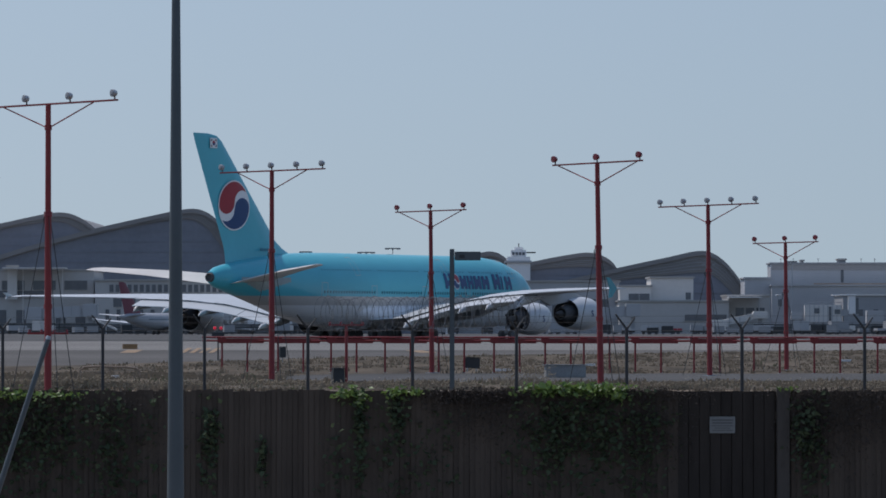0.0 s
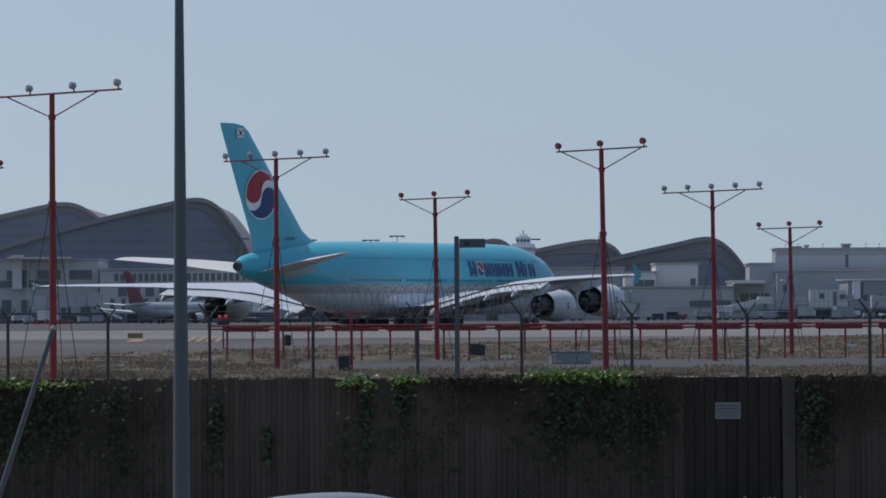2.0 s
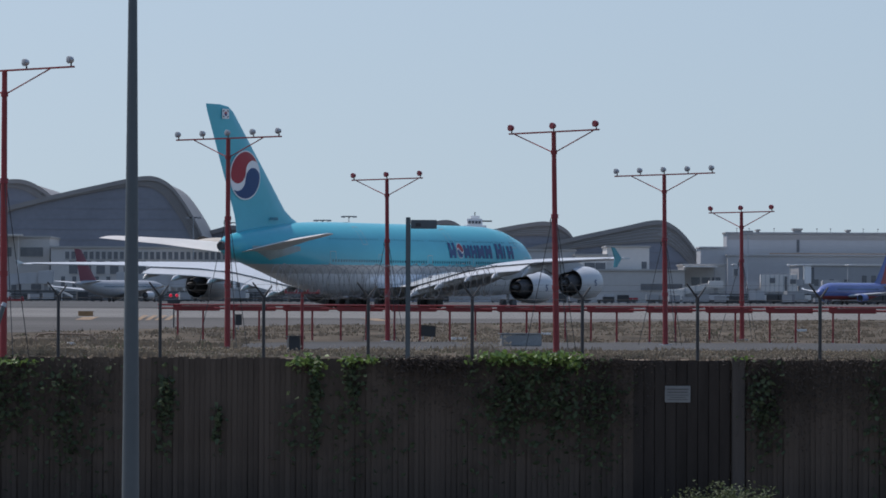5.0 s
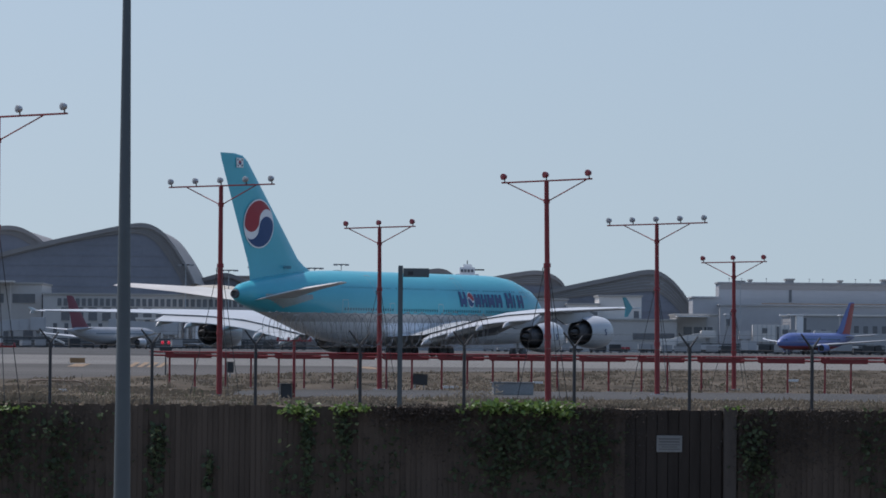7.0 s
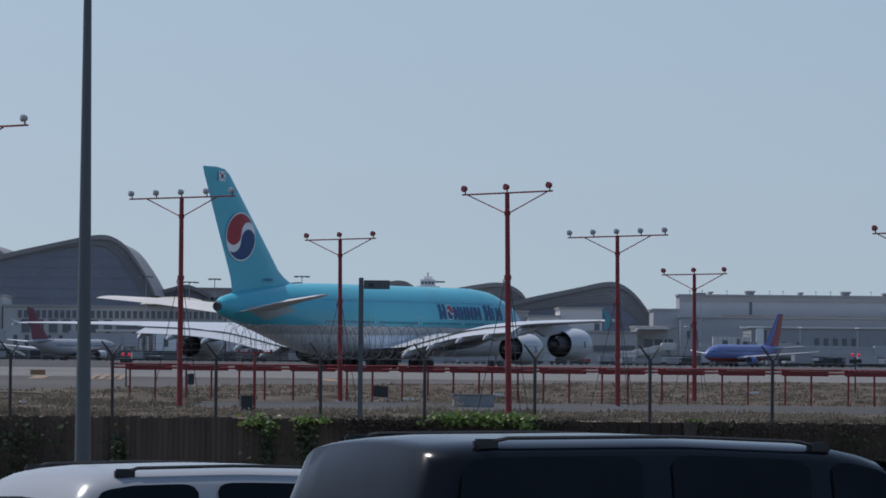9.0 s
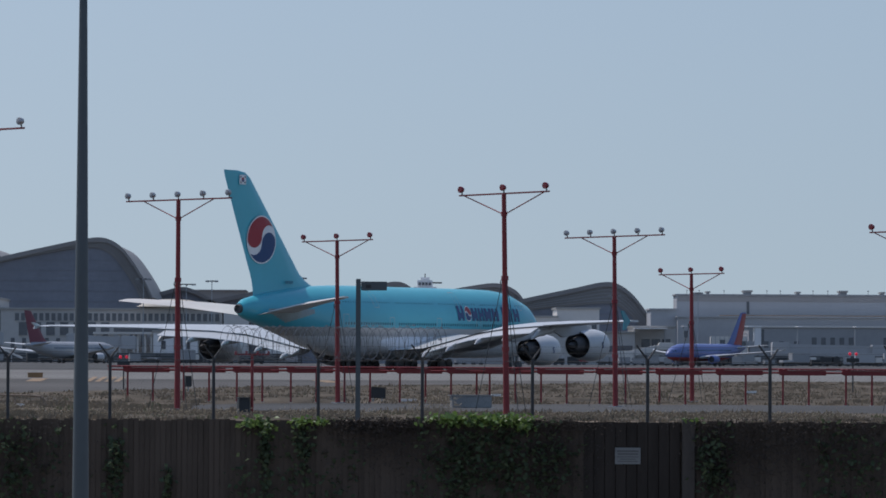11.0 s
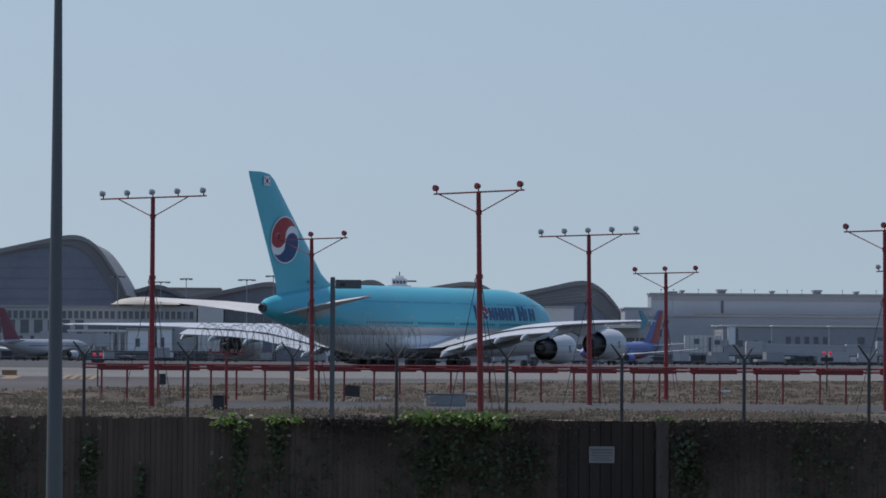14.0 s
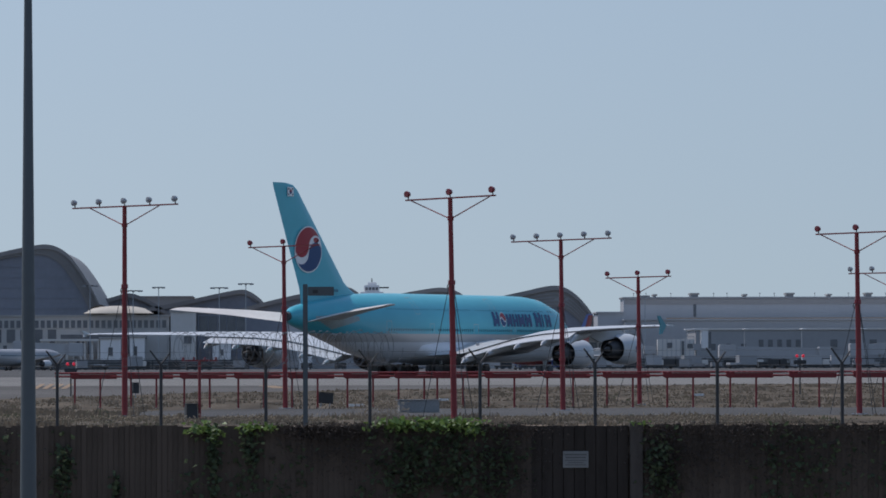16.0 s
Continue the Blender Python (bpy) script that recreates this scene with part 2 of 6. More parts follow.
def at(px, py, d):
    """A place d metres deep, by its bearing and height in the opening view."""
    return Vector(((px - 784) / F_LEN * d, d, EYE + (583 - py) / F_LEN * d))

# ---- ground ----
def ground_z(y):
    pts = [(-60, -0.3), (14, -0.35), (20, -1.0), (44, -1.0), (48, -1.95), (58, -2.03), (76, -2.03), (77, -1.4), (98, -0.25), (103, 0.0), (5000, 0.0)]
    for (a, za), (b, zb) in zip(pts, pts[1:]):
        if y <= b:
            return za + (zb - za) * (y - a) / (b - a)
    return 0.0


def sheet(name, x0, x1, ys, lift, material, label, category, nx=2, kind="structure", edge=None):
    bm = nb()
    rows = []
    for y in ys:
        rows.append([bm.verts.new((x0 + (x1 - x0) * k / (nx - 1), y + (edge(k, y) if edge else 0), ground_z(y) + lift)) for k in range(nx)])
    for a, b in zip(rows, rows[1:]):
        for k in range(nx - 1):
            bm.faces.new((a[k], a[k + 1], b[k + 1], b[k]))
    return solid(name, bm, material, label, category, kind=kind)


sheet("ground", -4500, 4500, [-900, -60, 14, 20, 44, 48, 58, 76, 77, 98, 103, 115, 140, 170, 220, 400, 900, 2000, 4800], 0.0, "soil",
      "brown dry earth of the airfield margin", "ground")


def bend(x, y0):
    """The carriageways swing through a bend as they pass the wall."""
    return y0 + 5.0 * math.tanh(x * 0.125)


def ribbon(name, ya, yb, lift, material, label, width=None):
    bm = nb()
    xs = [-480, -200, -90, -50] + [-36 + 2 * k for k in range(37)] + [50, 90, 200, 480]
    rows = [[bm.verts.new((x, bend(x, y), ground_z(bend(x, y)) + lift)) for y in (ya, (ya + yb) / 2, yb)] for x in xs]
    for a, b in zip(rows, rows[1:]):
        for k in range(2):
            bm.faces.new((a[k], a[k + 1], b[k + 1], b[k]))
    return solid(name, bm, material, label, "road", kind="structure")


ribbon("road", 25.0, 39.0, 0.008, "road", "dark asphalt carriageway on the near side")
ribbon("road", 52.6, 60.0, 0.008, "road", "dark asphalt carriageway below the boundary wall")
ribbon("lane_line", 34.2, 34.35, 0.014, "line", "white painted lane line")
ribbon("lane_line", 29.4, 29.55, 0.014, "line", "white painted lane line")
ribbon("lane_line", 55.9, 56.05, 0.014, "line", "white painted lane line")
ribbon("kerb", 39.05, 39.3, 0.13, "kerb", "pale concrete kerb")
ribbon("kerb", 60.05, 60.3, 0.13, "kerb", "pale concrete kerb")
sheet("pavement", -480, 480, [66.5, 75], 0.12, "kerb", "grey concrete pavement at the foot of the wall", "pavement")
INFIELD = [(-700, 110), (-60, 130), (-30, 148), (-15, 166), (-3.5, 226), (25, 296), (70, 345), (700, 420)]


def infield_edge(x):
    """Depth at which the dry grass ends against the taxiway."""
    for (a, ya), (b, yb) in zip(INFIELD, INFIELD[1:]):
        if x <= b:
            return ya + (yb - ya) * (x - a) / (b - a)
    return INFIELD[-1][1]


def infield():
    rng = random.Random(41)
    bm = nb()
    xs = [-700, -300, -120] + [-60 + 1.5 * k for k in range(90)] + [120, 300, 700]
    rows = []
    for x in xs:
        far = infield_edge(x) + rng.uniform(-3.0, 3.0)
        rows.append([bm.verts.new((x, y, ground_z(y) + 0.006)) for y in (103, 103 + (far - 103) * 0.4, far)])
    for a, b in zip(rows, rows[1:]):
        for k in range(2):
            bm.faces.new((a[k], b[k], b[k + 1], a[k + 1]))
    solid("verge", bm, "thatch", "dry brown grass infield inside the fence", "grass", kind="structure")
    # perimeter road, its near end lost in the grass
    bm = nb()
    xs = [-4.8, -4.0] + [-3 + 2 * k for k in range(40)] + [200, 400]
    rows = []
    for i, x in enumerate(xs):
        w = min(1.0, 0.25 + 0.3 * i)
        rows.append([bm.verts.new((x, y, 0.012)) for y in (129 - 10.5 * w + rng.uniform(-0.5, 0.5), 129 + 10.5 * w + rng.uniform(-0.6, 0.6))])
    for a, b in zip(rows, rows[1:]):
        bm.faces.new((a[0], b[0], b[1], a[1]))
    solid("service_road", bm, "old_asphalt", "grey asphalt perimeter road across the grass", "road", kind="structure")


infield()
sheet("taxiway", -900, 900, [103, 170, 298], 0.002, "asphalt", "grey asphalt taxiway with faded markings", "taxiway")
sheet("taxiway", -1200, 1200, [298, 520], 0.006, "concrete", "pale concrete taxiway strip", "taxiway")
sheet("apron", -1500, 1500, [520, 700, 1480], 0.010, "apron_dark", "dark asphalt apron before the terminal", "apron")


def stripes(name, px0, px1, d0, d1, n, slant, material, label):
    bm = nb()
    for k in range(n):
        a = (px0 + (px1 - px0) * k / n - 784) / F_LEN * d0
        b = (px0 + (px1 - px0) * (k + 0.55) / n - 784) / F_LEN * d0
        far = d1 / d0
        vs = [bm.verts.new(p) for p in ((a, d0, 0.02), (b, d0, 0.02), (b * far + slant, d1, 0.02), (a * far + slant, d1, 0.02))]
        bm.faces.new(vs)
    return solid(name, bm, material, label, "marking", kind="structure")


stripes("taxiway_marking", 318, 385, 262, 330, 4, 0.55, "yellow", "yellow diagonal bars painted on the taxiway")
stripes("taxiway_marking", 212, 262, 262, 300, 1, 0.5, "yellow", "yellow painted wedge on the taxiway")
stripes("taxiway_marking", 745, 800, 262, 292, 1, -1.0, "yellow", "short yellow painted line on the taxiway")

# ---- boundary wall of upright boards ----
WALL_Y = 75.0
WALL_TOP = 0.36


def wx(px):
    return (px - 784) / F_LEN * WALL_Y


def boundary_wall():
    wall = thing("wall_boundary", "dark weathered board wall overgrown with ivy", "wall", kind="structure")
    bm = nb()
    box(bm, wx(-1300), wx(2700), WALL_Y + 0.06, WALL_Y + 0.20, -2.03, WALL_TOP - 0.03)
    part("backing", bm, "wood", wall, "dark backing boards")
    for z in (-1.4, -0.1):
        bm = nb()
        box(bm, wx(-1300), wx(2700), WALL_Y + 0.0, WALL_Y + 0.06, z, z + 0.12)
        part("rail", bm, "wood", wall)
    rng = random.Random(3)
    boards = []
    for k in range(6):
        bm = nb()
        box(bm, -0.041, 0.041, -0.022 + 0.003 * k, 0.0, -2.03, WALL_TOP - 0.01 * (k % 4), bevel=0.004)
        boards.append(finish(bm, "board", "wood"))
    x = wx(-330)
    while x < wx(2000):
        px = 784 + x * F_LEN / WALL_Y
        if not 1196 < px < 1398:
            ob = new("board", rng.choice(boards))
            ob.parent = wall
            ob.matrix_basis = pose(x, WALL_Y - 0.002, rng.uniform(-0.012, 0.008), 0, rng.uniform(-0.25, 0.25), rng.uniform(-3, 3))
        x += 0.0836
    bm = nb()
    box(bm, wx(-1300), wx(-331), WALL_Y - 0.02, WALL_Y + 0.06, -2.03, WALL_TOP)
    box(bm, wx(2002), wx(2700), WALL_Y - 0.02, WALL_Y + 0.06, -2.03, WALL_TOP)
    part("boarding", bm, "wood", wall)
    bm = nb()
    box(bm, wx(1374), wx(1397), WALL_Y - 0.09, WALL_Y + 0.02, -2.03, WALL_TOP + 0.03, bevel=0.012)
    part("gate_post", bm, "wood_post", wall, "brown square gate post")
    return wall


boundary_wall()


def gate():
    g = thing("gate", "dark plank gate set in the boundary wall", "gate", pose(wx(1285), WALL_Y, 0))
    half = (wx(1372) - wx(1200)) / 2
    for k in range(9):
        bm = nb()
        a = -half + 2 * half * k / 9
        box(bm, a + 0.004, a + 2 * half / 9 - 0.004, -0.02, 0.035, -1.95, WALL_TOP - 0.03 + 0.004 * (k % 3), bevel=0.004)
        part("plank", bm, "gate_wood", g)
    for z in (-1.3, 0.0):
        bm = nb()
        box(bm, -half, half, 0.036, 0.055, z, z + 0.1)
        part("ledge", bm, "wood", g)
    return g


gate()


def wall_sign():
    s = thing("wall_sign", "small weathered white notice board with grey lines", "sign", pose(wx(1278), WALL_Y - 0.03, EYE - (752 - 583) / 113.3))
    bm = nb()
    box(bm, -0.2, 0.2, -0.008, 0.006, -0.13, 0.13, bevel=0.004)
    part("panel", bm, "sign", s)
    for z, w, h in ((0.075, 0.17, 0.022), (0.03, 0.16, 0.02), (-0.015, 0.17, 0.012), (-0.05, 0.12, 0.012), (-0.085, 0.16, 0.012)):
        bm = nb()
        box(bm, -w, w, -0.012, -0.0085, z - h / 2, z + h / 2)
        part("text_bar", bm, "ink", s)
    return s


wall_sign()


def leaf_cloud(name, blobs, material, label, category, seed, size=(0.05, 0.11), tight=0.5, over=0.11):
    """Loose leaves gathered round soft blobs: (x, y, z, rx, ry, rz, count)."""
    rng = random.Random(seed)
    vs, fs = [], []
    for cx, cy, cz, rx, ry, rz, count in blobs:
        for _ in range(int(count)):
            p = Vector((cx + rng.gauss(0, tight) * rx, cy - abs(rng.gauss(0, 0.5)) * ry, cz + rng.gauss(0, 0.5) * rz))
            if p.z > WALL_TOP + over:
                if rz > 0.25:
                    continue
                p.z = WALL_TOP + rng.uniform(-0.08, over)
            q = Euler((rng.uniform(-1.2, 1.2), rng.uniform(-0.8, 0.8), rng.uniform(0, 6.28))).to_matrix()
            s = rng.uniform(*size)
            base = len(vs)
            for u, v, w in ((0, -0.5, 0), (0.45, -0.1, 0.12), (0, 0.6, 0), (-0.45, -0.1, 0.12)):
                vs.append(p + q @ Vector((u * s, v * s, w * s)))
            fs += [(base, base + 1, base + 2), (base, base + 2, base + 3)]
    me = bpy.data.meshes.new(name)
    me.from_pydata(vs, [], fs)
    me.materials.append(M[material])
    return tagged(new(name, me), label, category, kind="stuff")


def ivy():
    rng = random.Random(11)
    green, dark = [], []

    def clump(px, py, w, h, n, into, depth=0.2):
        into.append((wx(px), WALL_Y - 0.03, EYE - (py - 583) / 113.3, w / 113.3, depth, h / 113.3, n))
    # sunlit tops by their bearings, the sun put into a brighter green
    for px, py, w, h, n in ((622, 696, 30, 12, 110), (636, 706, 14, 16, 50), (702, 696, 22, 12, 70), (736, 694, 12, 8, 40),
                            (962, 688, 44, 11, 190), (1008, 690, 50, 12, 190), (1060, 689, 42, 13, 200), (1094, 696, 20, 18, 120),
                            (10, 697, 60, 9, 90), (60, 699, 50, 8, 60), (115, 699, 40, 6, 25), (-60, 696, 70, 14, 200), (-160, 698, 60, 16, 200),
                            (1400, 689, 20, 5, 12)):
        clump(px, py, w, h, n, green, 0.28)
    # clumps on the wall face, shade put into a darker green
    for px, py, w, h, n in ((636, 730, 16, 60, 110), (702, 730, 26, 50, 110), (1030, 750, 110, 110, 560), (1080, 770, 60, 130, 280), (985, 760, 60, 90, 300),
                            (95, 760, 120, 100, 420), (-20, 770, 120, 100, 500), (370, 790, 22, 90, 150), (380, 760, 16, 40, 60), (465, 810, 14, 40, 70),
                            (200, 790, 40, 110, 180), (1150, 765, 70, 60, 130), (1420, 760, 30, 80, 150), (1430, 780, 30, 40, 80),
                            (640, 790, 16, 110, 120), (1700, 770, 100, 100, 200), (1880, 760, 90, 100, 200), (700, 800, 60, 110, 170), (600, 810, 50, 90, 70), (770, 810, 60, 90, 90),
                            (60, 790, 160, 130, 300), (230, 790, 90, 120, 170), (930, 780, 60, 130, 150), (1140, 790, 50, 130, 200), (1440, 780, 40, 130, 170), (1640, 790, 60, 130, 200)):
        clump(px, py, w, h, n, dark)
    leaf_cloud("ivy", green, "leaf", "ivy spilling over the wall top, sunlight put into its bright green", "ivy", 5, (0.05, 0.10))
    leaf_cloud("ivy", dark, "leaf_shaded", "ivy climbing the board wall, shade put into its dark green", "ivy", 6, tight=0.4, over=0.02)
    twigs = []
    for px, py, w, h, n in ((790, 700, 70, 18, 1100), (860, 700, 80, 20, 1500), (905, 698, 30, 18, 500), (1160, 698, 80, 16, 900),
                            (860, 725, 80, 50, 1300), (800, 745, 80, 90, 550), (920, 750, 50, 90, 350), (1150, 740, 80, 80, 1300), (1165, 790, 60, 100, 700),
                            (1425, 745, 40, 100, 1500), (1475, 740, 70, 90, 2200), (1545, 730, 90, 70, 1600), (1640, 735, 120, 90, 1600), (1800, 735, 120, 90, 1600), (1480, 698, 120, 16, 600),
                            (1640, 698, 120, 16, 600), (1800, 698, 120, 16, 600), (70, 735, 130, 80, 1800), (-40, 740, 130, 90, 1500), (250, 745, 90, 90, 900)):
        clump(px, py, w, h, n, twigs, 0.16)
    leaf_cloud("dry_vine", twigs, "twig", "dry brown vine matted along the wall top", "vine", 7, (0.015, 0.035), over=0.04)


ivy()


# ---- approach light masts ----
PHI = radians(50)


def mast(px, py, d, lights, spacing, red, label, base=0.0, guys=True, lean=0.0):
    top = at(px, py, d)
    root = thing("approach_light_mast", label, "light mast", pose(top.x + (top.z - base) * math.tan(radians(lean)), top.y, base, 0, -lean, 0) @ pose(0, 0, 0, 0, 0, -50), group="approach lights")
    h = top.z - base
    bm = nb()
    tube(bm, (0, 0, 0), (0, 0, h * 0.62), 0.075, 0.068, 12)
    tube(bm, (0, 0, h * 0.62), (0, 0, h - 0.01), 0.062, 0.055, 12)
    part("mast_tube", bm, "red", root, smooth=True)
    for z, r in ((h * 0.62, 0.088), (h * 0.3, 0.086), (h - 0.47, 0.075)):
        bm = nb()
        tube(bm, (0, 0, z - 0.05), (0, 0, z + 0.05), r, n=12)
        part("collar", bm, "red" if r < 0.087 else "red_dark", root, smooth=True)
    bm = nb()
    box(bm, -0.14, 0.14, -0.14, 0.14, 0, 0.03)
    part("base_plate", bm, "steel", root)
    half = spacing * (lights - 1) / 2 + 0.09
    bm = nb()
    box(bm, -half, half, -0.03, 0.03, h - 0.012, h + 0.024, bevel=0.006)
    part("crossbar", bm, "red", root)
    for s in (-1, 1):
        bm = nb()
        tube(bm, (s * half * (0.66 if lights > 3 else 0.88), 0, h - 0.01), (s * 0.05, 0, h - 0.47), 0.014, n=6)
        part("brace", bm, "red", root)
    for k in range(lights):
        x = (k - (lights - 1) / 2) * spacing
        bm = nb()
        tube(bm, (x, 0, h + 0.02), (x, 0, h + 0.1), 0.016, n=6)
        holder = part("lamp_holder", bm, "dark", root)
        bm = nb()
        prof = [(-0.07, 0.025), (-0.05, 0.055), (0.0, 0.074), (0.045, 0.078), (0.055, 0.073)]
        loft(bm, [[Vector((x + r * math.cos(a), -0.02 - u, h + 0.145 + r * math.sin(a))) for a in [6.28319 * j / 14 for j in range(14)]] for u, r in prof])
        lamp = part("lamp", bm, "red_dark" if red else "lamp", root, "dark red lamp" if red else "pale metal lamp", smooth=True)
        if not red:
            bm = nb()
            loft(bm, [[Vector((x + r * math.cos(a), -0.02 - u, h + 0.145 + r * math.sin(a))) for a in [6.28319 * j / 14 for j in range(14)]] for u, r in ((0.058, 0.066), (0.066, 0.025))])
            part("lens", bm, "lens", root)
    if guys:
        for a in (100, 220, 340):
            ca, sa = math.cos(radians(a)), math.sin(radians(a))
            bm = nb()
            tube(bm, (0.05 * ca, 0.05 * sa, h * 0.62), (0.75 * ca, 0.75 * sa, 0.0), 0.009, n=5)
            part("guy_wire", bm, "dark", root)
        bm = nb()
        for k in range(9):
            a0, a1 = radians(180 + 20 * k - 90), radians(180 + 20 * (k + 1) - 90)
            tube(bm, (-0.09 + 0.07 * math.cos(a0), 0, h * 0.6 + 0.07 * math.sin(a0)), (-0.09 + 0.07 * math.cos(a1), 0, h * 0.6 + 0.07 * math.sin(a1)), 0.012, n=5)
        part("cable_loop", bm, "dark", root)
    return root


WHITE5 = "red mast carrying five pale approach lamps"
RED3 = "red mast carrying three dark red approach lamps"
mast(85, 185, 97.5, 4, 1.524, False, "tall red mast carrying four pale approach lamps", guys=True)
mast(481, 303, 121.5, 5, 1.029, False, WHITE5)
mast(1057, 289, 112.0, 3, 1.478, True, RED3, lean=0.9)
mast(1253, 364, 133.0, 5, 0.962, False, WHITE5, lean=0.6)
mast(762, 374, 141.5, 3, 1.524, True, RED3, lean=0.5)
mast(1390, 430, 151.0, 3, 1.372, True, RED3, lean=0.5)
mast(1779, 352, 121.3, 3, 1.33, True, RED3, lean=0.7)
mast(1846, 423, 145.5, 5, 0.905, False, WHITE5)
mast(-62, 318, 131.0, 3, 1.524, True, RED3)


def low_tee(px, py, d):
    top = at(px, py, d)
    root = thing("low_light_stand", "short red tee stand beside the localizer row", "light stand", pose(top.x, top.y, 0))
    bm = nb()
    tube(bm, (0, 0, 0), (0, 0, top.z), 0.035, n=10)
    part("mast_tube", bm, "red", root, smooth=True)
    bm = nb()
    box(bm, -0.42, 0.42, -0.025, 0.025, top.z, top.z + 0.04, bevel=0.005)
    part("crossbar", bm, "red", root)
    for x in (-0.38, -0.13, 0.13, 0.38):
        bm = nb()
        tube(bm, (x, 0, top.z + 0.04), (x, 0, top.z + 0.1), 0.035, 0.028, 8)
        part("lamp", bm, "red_dark", root, smooth=True)


low_tee(613, 577, 112)
low_tee(85, 592, 98.5)


# ---- localizer aerials ----
def localizer():
    first = thing("localizer_aerial", "red log-periodic aerial on two thin legs", "aerial", group="localizer row")
    for x in (-0.38, 0.38):
        bm = nb()
        tube(bm, (x, 0, 0), (x, 0, 0.93), 0.03, n=8)
        leg = part("leg", bm, "red", first, smooth=True)
        bm = nb()
        box(bm, x - 0.06, x + 0.06, -0.06, 0.06, 0, 0.015)
        part("foot", bm, "steel", first)
    bm = nb()
    box(bm, -0.46, 0.88, -0.09, 0.09, 0.88, 1.02, bevel=0.012)
    part("tray", bm, "red", first)
    bm = nb()
    box(bm, -0.50, -0.26, -0.12, 0.12, 0.9, 1.08, bevel=0.015)
    part("junction_box", bm, "red", first)
    for y in (-0.11, 0.05):
        bm = nb()
        tube(bm, (-0.98, y, 1.06 if y < 0 else 0.955), (1.16, y, 1.05 if y < 0 else 0.945), 0.026, n=8)
        part("boom", bm, "red", first)
    for k in range(9):
        bm = nb()
        x, w = -0.55 + 0.16 * k, 0.62 - 0.055 * k
        tube(bm, (x, -w, 1.05), (x, w, 1.05), 0.014, n=5)
        part("dipole", bm, "red", first)
    row = [415.5, 514.5, 608.5, 704, 799, 897, 987.5, 1056, 1147, 1251, 1357, 1464, 1576, 1688, 1802]
    for k, px in enumerate(row):
        d = 144.5 - 0.35 * k
        m = pose((px - 784) / F_LEN * d, d, 0, 0, 0, 0)
        if k:
            copy_thing(first, m)
        else:
            first.matrix_basis = m


localizer()


# ---- perimeter fence ----
def fence_line(n):
    """Posts run from far at one end to near at the other."""
    d = 101.0 - 1.35 * n
    px = [5, 182, 362, 545, 730, 914, 1109, 1313, 1530]
    if n < 0:
        return d, px[0] + 174 * n
    if n > 8:
        return d, px[8] + 222 * (n - 8)
    return d, px[n]


